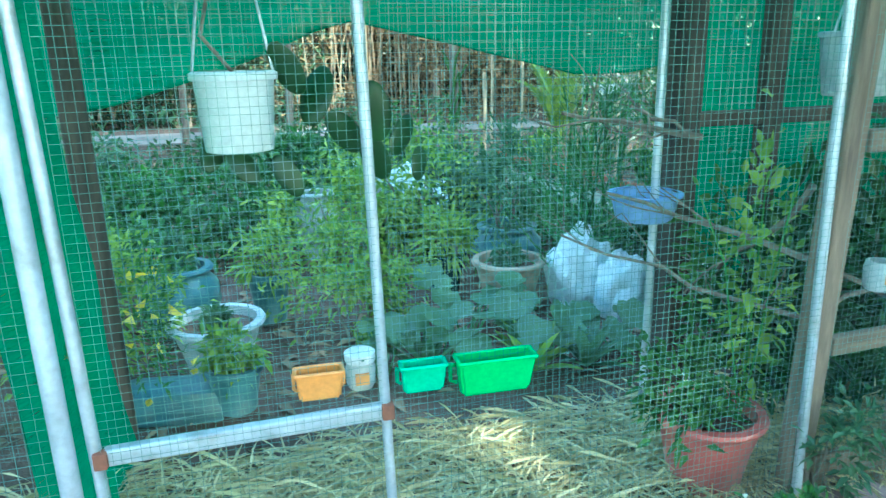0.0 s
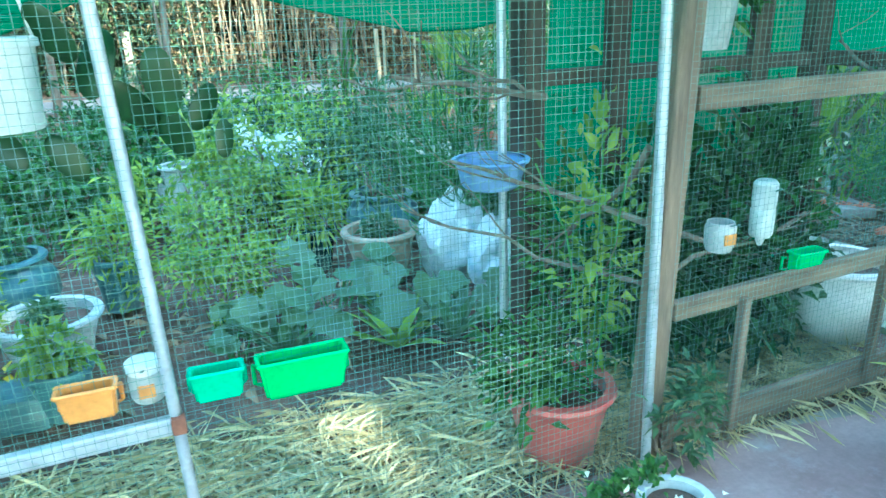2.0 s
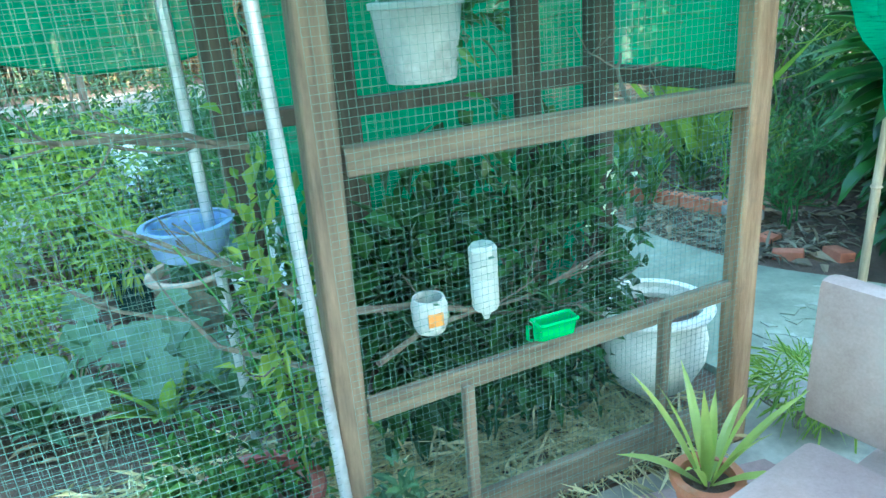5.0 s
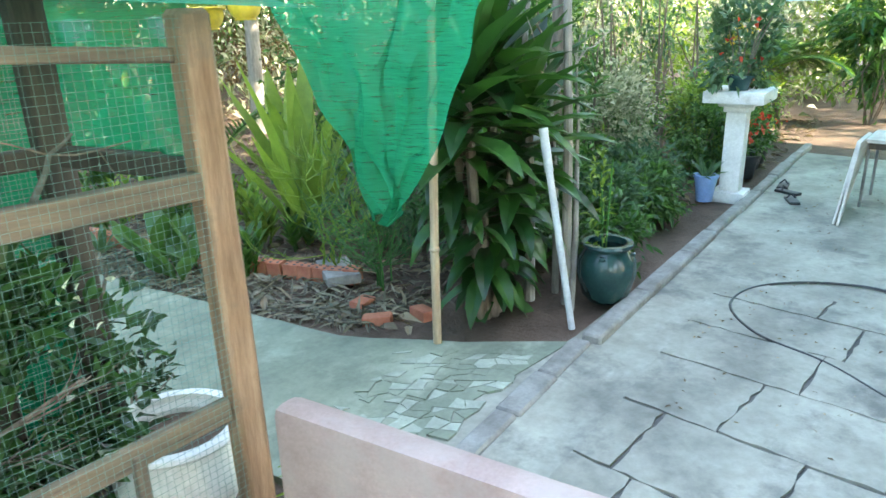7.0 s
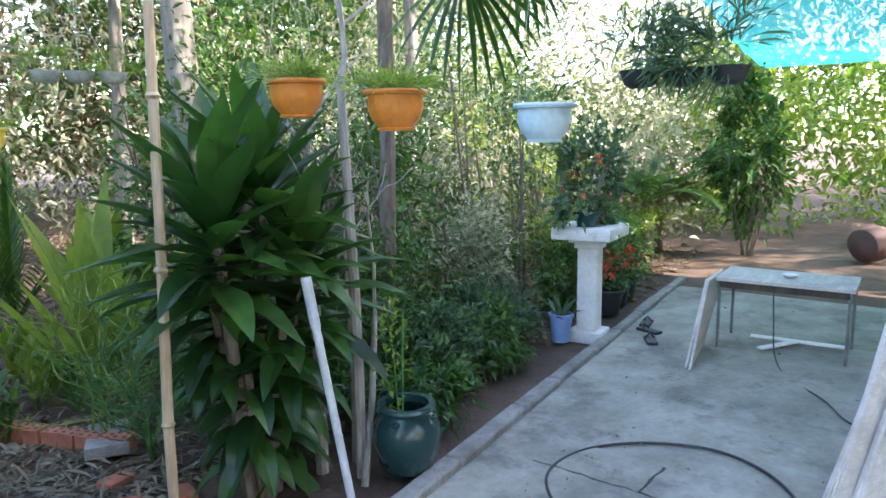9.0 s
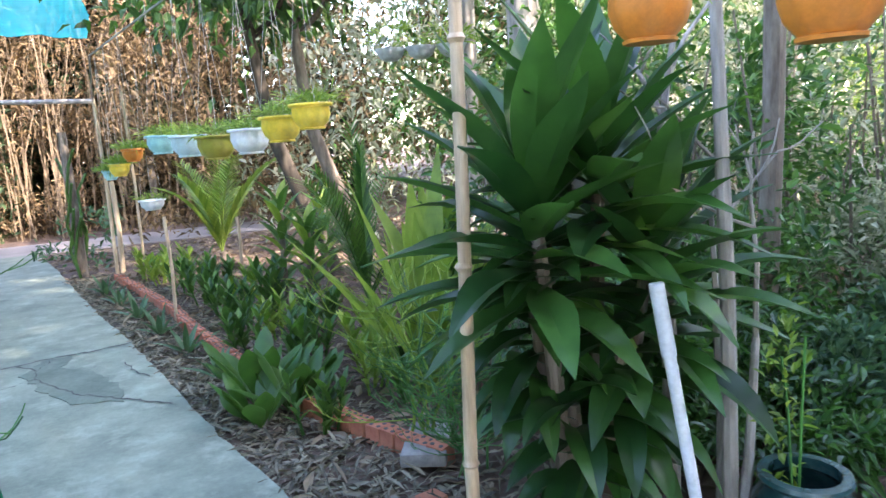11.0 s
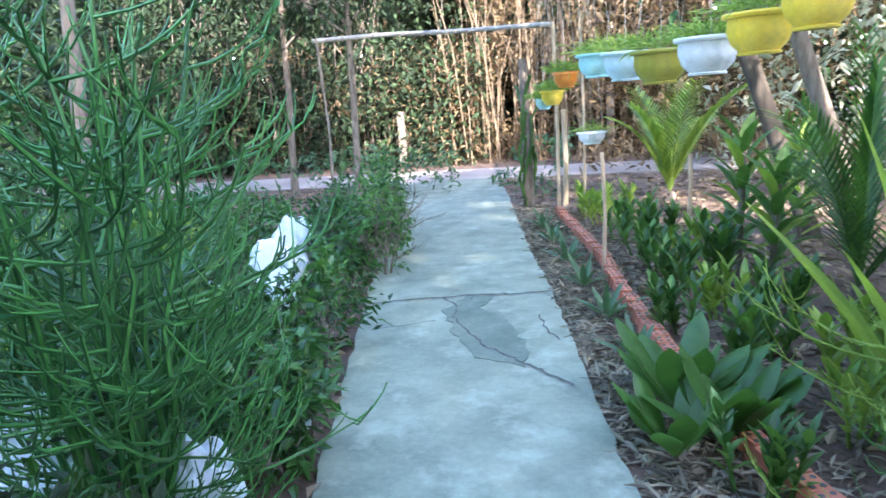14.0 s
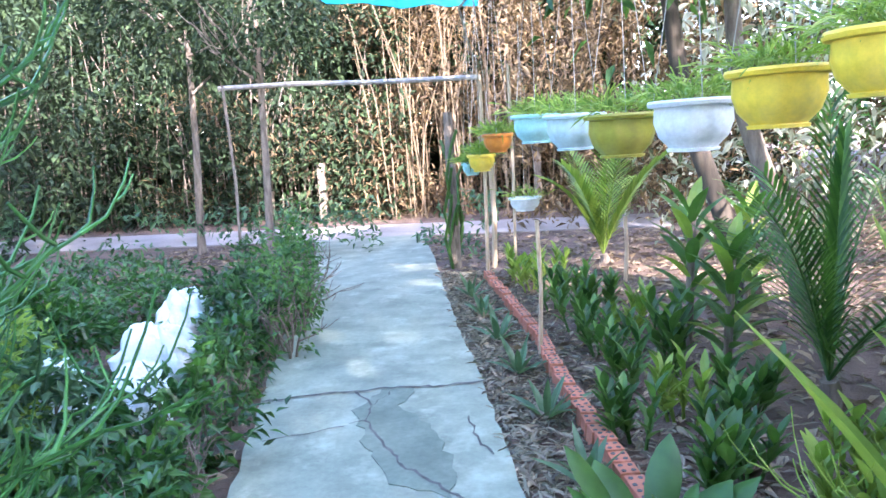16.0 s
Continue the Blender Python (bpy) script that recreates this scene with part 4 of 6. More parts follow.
        foot, lean = Vector((o * math.cos(a), o * math.sin(a), 0)), Vector((math.cos(a), math.sin(a), 0)) * rng.uniform(0.1, 0.4)
        bm = bmesh.new(); tube(bm, [foot, foot + (lean + Vector((0, 0, 1))) * hh * 0.85], [0.009, 0.005], 5)
        for k in range(12):
            t = 0.2 + 0.8 * k / 11
            b = k * 2.4 + a
            strap(bm, foot + (lean + Vector((0, 0, 1))) * hh * 0.85 * t, (math.cos(b), math.sin(b), 0.7 + t), rng.uniform(0.3, 0.42) * h, h * rng.uniform(0.1, 0.14), 0.5, 4, 0.2, 0.15, 0.3)
        part("shoot", bm, mat, ob)
    return ob


def palm(loc, n, length, mat, label, seed, trunk_h=0.0, spread=0.9, up=0.9, leaflet=0.3, lw=0.022, name="palm"):
    rng = np.random.default_rng(seed)
    ob = base(name, label, "palm", loc)
    if trunk_h:
        bm = bmesh.new(); tube(bm, [(0, 0, -0.03), (0.02, 0.01, trunk_h * 0.5), (0, 0, trunk_h)], [0.06, 0.05, 0.045], 9); part("trunk", bm, "bark", ob)
    for k in range(n):
        bm = bmesh.new()
        a = k * 2.4 + rng.random()
        el = up * rng.uniform(0.6, 1.35)
        d = Vector((math.cos(a) * math.cos(el) * spread, math.sin(a) * math.cos(el) * spread, math.sin(el))).normalized()
        p, pts = Vector((0, 0, trunk_h)), []
        L = length * rng.uniform(0.75, 1.1)
        for i in range(11):
            pts.append(p.copy())
            p = p + d * L / 10
            d = (d + Vector((0, 0, -0.09 - 0.012 * i))).normalized()
        tube(bm, pts, [0.011 * (1 - 0.08 * i) for i in range(11)], 5)
        for i in range(2, 11):
            dd = (pts[i] - pts[i - 1]).normalized()
            s = dd.cross(Vector((0, 0, 1))).normalized()
            for sg in (-1, 1):
                for f in (0.0, 0.35, 0.7):
                    q = pts[i - 1].lerp(pts[i], f)
                    strap(bm, q, dd * 0.75 + s * sg * 0.8 + Vector((0, 0, 0.1)), leaflet * (1.1 - abs(i - 5) * 0.12), lw, 0.8, 3, 0.2, 0.05, 0.5)
        part("frond", bm, mat, ob)
    return ob


def hanging_pot(loc, r, h, mat, label, seed, plant="leaf", n=420, top=0.9, flutes=10, group="hanging pots"):
    """loc is the middle of the rim."""
    rng = np.random.default_rng(seed)
    ob = base("hanging_pot", label, "hanging pot", (loc[0], loc[1], loc[2] - h), group=group)
    prof = [(r * 0.6, 0), (r * 0.62, h * 0.06), (r * 0.56, h * 0.08), (r * 0.8, h * 0.3), (r * 0.92, h * 0.6), (r * 0.9, h * 0.93), (r * 0.93, h)]
    bm = bmesh.new(); lathe(bm, shell(prof, 0.008), 40, flutes=flutes, depth=0.05); part("bowl", bm, mat, ob)
    bm = bmesh.new(); lathe(bm, [(r * 0.9, h - 0.01), (r * 1.05, h - 0.008), (r * 1.08, h), (r * 1.05, h + 0.006), (r * 0.88, h + 0.006), (r * 0.87, h - 0.008)], 40, flutes=flutes, depth=0.02, cap=False); part("rim", bm, mat, ob)
    bm = bmesh.new(); lathe(bm, [(r * 0.84, h * 0.85), (r * 0.8, h * 0.9), (0.01, h * 0.93)], 18); part("earth", bm, "soil", ob)
    for k in range(3):
        a = k * math.tau / 3 + 0.5
        bm = bmesh.new(); tube(bm, [(r * math.cos(a), r * math.sin(a), h), (0.01 * math.cos(a), 0.01 * math.sin(a), h + top * 0.75), (0, 0, h + top)], 0.0013, 4); part("cord", bm, "cord", ob)
    p = np.column_stack([rng.normal(size=n) * r * 0.55, rng.normal(size=n) * r * 0.55, h + 0.005 + abs(rng.normal(size=n)) * r * 0.22])
    d = np.column_stack([p[:, 0] / r + rng.normal(size=n) * 0.6, p[:, 1] / r + rng.normal(size=n) * 0.6, rng.normal(size=n) * 0.5 + 0.6])
    lf = new("foliage", leaves("foliage", rng, p, d, rng.uniform(0.03, 0.085, n), rng.uniform(0.003, 0.008, n), plant)); lf.parent = ob
    return ob


# ---- aviary things ----
def feeding_tray(loc, w, h, mat, label, rz=0.0):
    ob = base("feeding_tray", label, "feeding tray", loc, rz, group="feeders on the aviary wire")
    bm = bmesh.new()
    dep = h * 0.4
    lo = [(-w * 0.44, 0, 0), (w * 0.44, 0, 0), (w * 0.44, -dep, 0.01), (-w * 0.44, -dep, 0.01)]
    hi = [(-w / 2, 0, h), (w / 2, 0, h), (w / 2, -dep * 1.35, h * 0.98), (-w / 2, -dep * 1.35, h * 0.98)]
    a = [bm.verts.new(v) for v in lo]; b_ = [bm.verts.new(v) for v in hi]
    bm.faces.new(a[::-1])
    for k in range(4):
        bm.faces.new((a[k], a[(k + 1) % 4], b_[(k + 1) % 4], b_[k]))
    bmesh.ops.recalc_face_normals(bm, faces=bm.faces)
    es = [e for e in bm.edges if not e.is_boundary]
    bmesh.ops.bevel(bm, geom=es, offset=h * 0.07, segments=3, affect="EDGES")
    bmesh.ops.solidify(bm, geom=list(bm.faces), thickness=0.004)
    part("bowl", bm, mat, ob)
    bm = bmesh.new()
    for p0, p1 in zip(hi, hi[1:] + hi[:1]):
        tube(bm, [p0, p1], 0.005, 6)
    part("rim", bm, mat, ob)
    for sx in (-1, 1):
        bm = bmesh.new(); tube(bm, [(sx * w * 0.5, 0, h * 0.75), (sx * w * 0.54, 0.012, h * 0.75), (sx * w * 0.54, 0.012, h * 0.3), (sx * w * 0.47, 0, h * 0.3)], 0.005, 6); part("clip", bm, mat, ob)
    return ob


feeding_tray((0.025, fy(0.03) + 0.01, 0.588), 0.108, 0.08, "tray_or", "orange plastic feeding tray hooked on the wire")
feeding_tray((0.272, fy(0.27) + 0.01, 0.568), 0.108, 0.08, "mint_pl", "small mint-green plastic feeding tray on the wire")
feeding_tray((0.455, fy(0.45) + 0.01, 0.54), 0.195, 0.105, "green_pl", "large bright green plastic feeding trough on the wire")
jar = base("feed_jar", "clear-lidded feed jar with an orange label", "jar", (0.129, fy(0.13) + 0.06, 0.578))
bm = bmesh.new(); lathe(bm, [(0.03, 0), (0.036, 0.012), (0.037, 0.05), (0.033, 0.066), (0.034, 0.072)], 20); part("body", bm, "grey_pot", jar)
bm = bmesh.new(); lathe(bm, [(0.036, 0.068), (0.038, 0.072), (0.038, 0.09), (0.033, 0.093)], 20); part("lid", bm, "white_pl", jar)
bm = bmesh.new(); box(bm, (0.0, -0.036, 0.034), (0.034, 0.006, 0.03), bevel=0.002); part("label", bm, "tray_or", jar, "orange paper label")
bm = bmesh.new(); tube(bm, [(0, -0.03, 0.08), (0, -0.075, 0.1)], 0.003, 4); part("hook", bm, "wire", jar)

basin = base("basin", "pale blue plastic basin wedged on the aviary perches", "basin", (1.22, 2.13, 0.785))
bm = bmesh.new(); lathe(bm, shell([(0.088, 0), (0.1, 0.01), (0.114, 0.075), (0.118, 0.088)], 0.006), 40); part("bowl", bm, "blue_pl", basin)
bm = bmesh.new(); lathe(bm, [(0.116, 0.083), (0.129, 0.086), (0.131, 0.094), (0.114, 0.096)], 40, cap=False); part("rim", bm, "blue_pl", basin)


def perch(a, b, r, seed, forks=3):
    rng = np.random.default_rng(seed)
    ob = base("perch", "bare dry branch fixed across the aviary as a perch", "perch", a, group="perches in the aviary")
    way = Vector(b) - Vector(a)
    pts = [way * t + Vector(rng.normal(size=3)) * 0.012 for t in (0, .2, .4, .6, .8, 1)]
    bm = bmesh.new(); tube(bm, pts, [r * (1 - 0.5 * k / 5) for k in range(6)], 6); part("branch", bm, "bark", ob)
    for _ in range(forks):
        k = int(rng.integers(1, 5))
        bm = bmesh.new(); branching(bm, rng, pts[k], way.normalized() + Vector(rng.normal(size=3)) * 0.5, 0.22, r * 0.4, 1, 0.5, 4, kids=2); part("twig", bm, "bark", ob)
    return ob


perch((1.42, 2.12, 1.06), (0.87, 2.08, 1.175), 0.013, 1)
perch((1.42, 2.15, 1.07), (1.02, 1.9, 1.2), 0.009, 11)
perch((1.5, 1.66, 0.75), (1.06, 2.1, 0.9), 0.011, 2)
perch((1.5, 1.66, 0.55), (0.9, 2.1, 0.76), 0.009, 3)
perch((1.5, 1.66, 0.95), (1.4, 2.1, 0.5), 0.012, 4)
perch((1.56, 1.68, 0.72), (2.4, 2.02, 0.34), 0.011, 5, 5)
perch((1.6, 1.7, 0.55), (2.45, 1.95, 0.55), 0.009, 6, 4)
perch((2.35, 1.66, 1.12), (2.56, 2.03, 1.2), 0.008, 7, 2)

# hanging bucket with a pear cactus
bucket = base("hanging_bucket", "white plastic bucket hung as a planter", "bucket", (-0.125, 2.0, 1.112))
bm = bmesh.new(); lathe(bm, shell([(0.092, 0), (0.094, 0.01), (0.108, 0.195), (0.114, 0.21)], 0.006), 36); part("body", bm, "white_pl", bucket)
bm = bmesh.new(); lathe(bm, [(0.11, 0.19), (0.118, 0.192), (0.118, 0.21), (0.108, 0.215)], 36, cap=False); part("rim", bm, "white_pl", bucket)
bm = bmesh.new(); tube(bm, [(-0.11, 0, 0.19), (-0.06, 0, 0.5), (0, 0, 0.58), (0.06, 0, 0.5), (0.11, 0, 0.19)], 0.004, 5); part("handle", bm, "galv", bucket)
cactus = base("pear_cactus", "dark green prickly pear cactus with flat drooping pads", "cactus", (-0.1, 2.0, 1.27))
rng = np.random.default_rng(12)
for px, pz, s in ((0.12, 0.06, 0.07), (0.2, -0.02, 0.08), (0.27, -0.12, 0.07), (0.35, -0.06, 0.075), (0.36, -0.2, 0.07), (0.44, -0.14, 0.06), (0.48, -0.22, 0.045), (-0.1, -0.16, 0.06), (-0.02, -0.2, 0.055), (0.1, -0.24, 0.06)):
    bm = bmesh.new(); bmesh.ops.create_uvsphere(bm, u_segments=14, v_segments=9, radius=1, matrix=pose(px, rng.normal() * 0.04, pz, rng.normal() * 15, rng.uniform(-40, 40), rng.uniform(-30, 30)) @ Matrix.Diagonal((s * 0.6, s * 0.13, s * 1.15, 1)))
    part("pad", bm, "leaf_deep", cactus)
bm = bmesh.new(); tube(bm, [(0, 0, 0.02), (-0.1, 0, 0.15), (-0.06, 0, 0.3), (0.02, 0, 0.36)], 0.006, 6); part("stem", bm, "bark", cactus)

hang2 = base("hanging_bucket", "grey-white plastic bucket hung from the back rail", "bucket", (1.9, by(1.93) - 0.16, 1.2))
bm = bmesh.new(); lathe(bm, shell([(0.095, 0), (0.098, 0.01), (0.122, 0.19), (0.126, 0.205)], 0.006), 36); part("body", bm, "grey_pot", hang2)
bm = bmesh.new(); lathe(bm, [(0.122, 0.19), (0.13, 0.192), (0.13, 0.207), (0.12, 0.21)], 36, cap=False); part("rim", bm, "grey_pot", hang2)
bm = bmesh.new(); tube(bm, [(-0.112, 0, 0.19), (-0.06, 0, 0.38), (0, 0, 0.44), (0.06, 0, 0.38), (0.112, 0, 0.19)], 0.004, 5); part("handle", bm, "galv", hang2)
foliage(hang2, np.random.default_rng(13), 110, (0.09, 0, 0.18), (0.12, 0.1, 0.09), 0.06, "leaf_dark", 0.5, 8)
fj = base("feed_jar", "clear feed jar with an orange label hung on the wire", "jar", (1.735, fy(1.73) + 0.07, 0.64))
bm = bmesh.new(); lathe(bm, shell([(0.036, 0), (0.044, 0.02), (0.046, 0.07), (0.04, 0.09)], 0.004), 20); part("body", bm, "grey_pot", fj)
bm = bmesh.new(); box(bm, (0.0, -0.044, 0.045), (0.04, 0.006, 0.034), bevel=0.002); part("label", bm, "tray_or", fj, "orange paper label")
bm = bmesh.new(); tube(bm, [(0, -0.038, 0.085), (0, -0.075, 0.1)], 0.003, 4); part("hook", bm, "wire", fj)

# red pot with climber inside the corner
rp = pot((1.25, 1.71, 0), 0.165, 0.24, "red_plastic", "weathered red plastic plant pot on straw")
rng = np.random.default_rng(5)
climber = base("climbing_plant", "leafy green climber growing up from a red pot", "plant", (1.25, 1.74, 0.2))
foliage(climber, rng, 700, (-0.02, 0.0, 0.16), (0.2, 0.14, 0.2), 0.055, "leaf", 0.42, 12)
foliage(climber, rng, 200, (0.16, 0.02, 0.5), (0.12, 0.08, 0.5), 0.05, "leaf_lime", 0.45, 16)
foliage(climber, rng, 300, (0.2, 0.22, 0.4), (0.15, 0.12, 0.4), 0.06, "leaf", 0.45, 14)
foliage(climber, rng, 46, (0.16, -0.02, 0.42), (0.09, 0.06, 0.42), 0.075, "leaf_lime", 0.62, 14)
stalks(climber, rng, 3, (0.14, 0.0, 0.0), 0.03, 0.95, 0.003, "twig", "vine_stem")

bottle = base("water_bottle", "translucent white drinking bottle hung upside down", "bottle", (1.885, 1.61, 0.665))
bm = bmesh.new(); lathe(bm, [(0.03, 0), (0.035, 0.01), (0.036, 0.085), (0.033, 0.09), (0.036, 0.1), (0.036, 0.165), (0.028, 0.175)], 22); part("body", bm, "bottle_pl", bottle)
bm = bmesh.new(); lathe(bm, [(0.006, -0.03), (0.008, -0.026), (0.018, 0.003)], 12); part("spout", bm, "bottle_pl", bottle)
bm = bmesh.new(); tube(bm, [(0, -0.04, 0.15), (0, -0.06, 0.16)], 0.004, 4); part("hook", bm, "wire", bottle)
feeding_tray((2.075, 1.62, 0.5), 0.115, 0.09, "green_pl", "small bright green feeding cup on the wire")
wp = pot((2.65, 1.91, 0.035), 0.18, 0.32, "white", "big round white glazed planter in the aviary", "bowl")
rng = np.random.default_rng(77)
wl = base("leafy_plant", "green leafy plant with small white blossoms", "plant", (2.3, 1.97, 0))
foliage(wl, rng, 2400, (0.0, 0.0, 0.5), (0.34, 0.14, 0.42), 0.08, "leaf_deep", 0.5, 18)
foliage(wl, rng, 26, (0.0, -0.02, 0.6), (0.3, 0.16, 0.35), 0.032, "white_flower", 0.8, 14)
stalks(wl, rng, 9, (0, 0.15, 0), 0.15, 0.8, 0.006, "bark")
dk = base("leafy_plant", "dark green leafy plant against the aviary's back wire", "plant", (1.84, 2.05, 0))
foliage(dk, rng, 1300, (0.0, 0.0, 0.4), (0.26, 0.08, 0.42), 0.11, "leaf_deep", 0.6, 16)
stalks(dk, rng, 6, (0, 0, 0), 0.1, 0.7, 0.006, "bark")
cw = bush((1.56, 1.47, 0), (0.1, 0.08, 0.17), 260, 0.045, "leaf_blue", "small leafy weed at the foot of the post", 8, 3, "weed", "weed")
wf = pot((1.34, 1.25, -0.001), 0.095, 0.12, "grey_pot", "low white-rimmed pot with small flowers", "flare")
rng = np.random.default_rng(6)
fl = base("flower_plant", "small pink and white flowering plant", "plant", (1.25, 1.29, 0.05))
foliage(fl, rng, 320, (0, 0, 0.05), (0.17, 0.12, 0.08), 0.036, "leaf", 0.5, 12)
foliage(fl, rng, 12, (0, 0, 0.1), (0.18, 0.12, 0.05), 0.026, "white_flower", 0.9, 8)

# spider plant beside the bench
sp = pot((2.3, 1.245, 0.099), 0.085, 0.14, "terracotta", "terracotta pot with a striped spider plant", "flare")
blk = base("perforated_brick", "brown perforated clay brick under a pot", "brick", (2.29, 1.235, -0.001), 12)
bm = bmesh.new(); box(bm, (0, 0, 0.05), (0.2, 0.1, 0.1), bevel=0.006); part("body", bm, "bark", blk)
for kx in (-0.06, -0.02, 0.02, 0.06):
    bm = bmesh.new(); box(bm, (kx, -0.046, 0.05), (0.02, 0.012, 0.05)); part("hole", bm, "joint", blk)
rosette((2.3, 1.245, 0.22), 12, 0.3, 0.03, "leaf_stripe", "yellow-striped spider plant with arching leaves", 4, 1.0, up=1.08, name="spider_plant")
bush((3.0, 1.55, 0), (0.11, 0.13, 0.12), 500, 0.1, "leaf_lime", "tuft of grass by the end post", 9, 3, "grass_tuft", "grass", slim=0.08)

# ---- stone bench ----
bench = base("stone_bench", "pink granito garden bench with lettering on its back", "bench", (2.56, 1.215, -0.001), -78)
L = 1.0
bm = bmesh.new(); box(bm, (L / 2, 0.03, 0.55), (L, 0.07, 0.38), bevel=0.022); part("backrest", bm, "granito", bench)
bm = bmesh.new(); box(bm, (L / 2 + 0.03, -0.36, 0.36), (L - 0.1, 0.5, 0.07), bevel=0.028); part("seat", bm, "granito", bench)
for x in (0.2, L - 0.2):
    bm = bmesh.new(); box(bm, (x, -0.2, 0.165), (0.09, 0.6, 0.33), bevel=0.02); part("leg", bm, "granito", bench)


def bars(parent, x0, x1, z, h, n, seed, y=-0.009):
    """Painted letters too blurred to read, as plain bars."""
    r = random.Random(seed)
    x = x0
    w = (x1 - x0) / n
    for k in range(n):
        bm = bmesh.new(); box(bm, (x + w * 0.4, y, z + r.uniform(-.2, .2) * h), (w * r.uniform(0.5, 0.75), 0.006, h)); part("letter_bar", bm, "paint", parent, "white painted lettering")
        x += w


bars(bench, 0.315, 0.44, 0.605, 0.038, 7, 1)
bars(bench, 0.31, 0.44, 0.51, 0.032, 8, 2)
for k, ch in enumerate("TH"):
    cu = bpy.data.curves.new("letter", "FONT")
    cu.body, cu.size, cu.extrude = ch, 0.125, 0.003
    ob = new("letter", cu)
    me = bpy.data.meshes.new_from_object(ob)
    bpy.data.objects.remove(ob)
    me.materials.clear(); me.materials.append(M["paint"])
    lt = new("letter", me); lt.matrix_basis = pose(0.462 + k * 0.075, -0.008, 0.525, 90); lt.parent = bench
bars(bench, 0.63, 0.86, 0.565, 0.085, 5, 3)

# ---- garden behind the aviary ----
G = "pots behind the aviary"
pot((-0.56, 3.55, 0), 0.2, 0.34, "blue_glaze", "blue-grey glazed pot with a leafy plant", "belly", group=G)
pot((-0.35, 3.05, 0), 0.2, 0.22, "grey_pot", "broad weathered pot with a pale chipped rim", "flare", group=G)
pot((-0.12, 3.6, 0), 0.115, 0.26, "blue_glaze", "blue-grey bucket holding a grassy plant", "flare", group=G)
pot((-0.26, 2.62, 0), 0.11, 0.18, "blue_glaze", "blue-grey plastic pot with feathery plant", "flare", group=G)
pot((-0.83, 3.75, 0.26), 0.15, 0.1, "terracotta", "shallow terracotta bowl on bricks", "flare", group=G)
pot((1.17, 3.44, 0), 0.19, 0.26, "tan_pot", "round pot with a worn tan rim", "flare", group=G)
pot((1.33, 3.95, 0), 0.22, 0.33, "blue_glaze", "teal glazed pot with a young tree", "belly", group=G)
pot((0.88, 3.75, 0), 0.12, 0.24, "glaze", "dark green pot with grassy tuft", "flare", group=G)
pot((0.22, 4.72, 0), 0.15, 0.46, "grey_pot", "tall pale clay jar among the shrubs", "belly", group=G)
for i, (x, y, z, s, m_, sz) in enumerate([(-0.56, 3.55, 0.3, 0.1, "leaf_blue", 0.05), (-0.35, 3.05, 0.19, 0.05, "leaf_blue", 0.04), (-0.12, 3.6, 0.22, 0.14, "leaf_lime", 0.09), (-0.26, 2.62, 0.15, 0.09, "leaf_lime", 0.07), (-0.83, 3.75, 0.33, 0.1, "leaf", 0.06), (1.17, 3.44, 0.22, 0.06, "leaf_blue", 0.05), (1.33, 3.95, 0.3, 0.3, "leaf_blue", 0.09), (0.88, 3.75, 0.2, 0.13, "leaf_lime", 0.1)]):
    bush((x, y, z), (s, s, s), int(250 + 1600 * s), sz, m_, "green plant growing in a garden pot", 150 + i, 4, "potted_plant", "plant", slim=0.2 if sz > 0.08 else 0.42)
bm = bmesh.new(); box(bm, (0, 0, 0.06), (0.4, 0.2, 0.14), bevel=0.03)
thing("grey_tub", bm, "blue_glaze", "grey-blue plastic tub behind the feeders", "tub", loc=(-0.5, 2.68, -0.02), rz=-6)
bm = bmesh.new(); box(bm, (0, 0, 0.13), (0.3, 0.24, 0.26), bevel=0.03)
thing("brick_stand", bm, "bark", "rough brick stand carrying a bowl", "stand", loc=(-0.83, 3.75, -0.02))


def sack(loc, size, seed, rz=0):
    bm = bmesh.new()
    bmesh.ops.create_icosphere(bm, subdivisions=4, radius=1)
    for v in bm.verts:
        k = noise.noise(v.co * 2.1 + Vector((seed, 0, 0))) * 0.3 + noise.noise(v.co * 6 + Vector((0, seed, 0))) * 0.1
        v.co = Vector((v.co.x * size[0], v.co.y * size[1], v.co.z * size[2])) * (1 + k)
        v.co.z = max(v.co.z, -size[2] * 0.8)
    return thing("sack", bm, "sack", "bulging white woven plastic sack printed with blue", "sack", "sacks", loc=(loc[0], loc[1], loc[2] + size[2] * 0.78), rz=rz)


sack((2.3, 3.12, -0.02), (0.12, 0.11, 0.25), 12, 20)
sack((1.53, 3.32, -0.02), (0.17, 0.15, 0.26), 1)
sack((1.7, 3.14, -0.02), (0.15, 0.13, 0.2), 2, 40)
for i, (x, y) in enumerate([(1.28, 5.55), (1.1, 5.95), (0.62, 7.5), (1.0, 5.3), (0.98, 6.4), (0.82, 6.9)]):
    sack((x, y, -0.02), (0.18, 0.15, 0.2 + 0.06 * (i % 2)), 3 + i, i * 50)
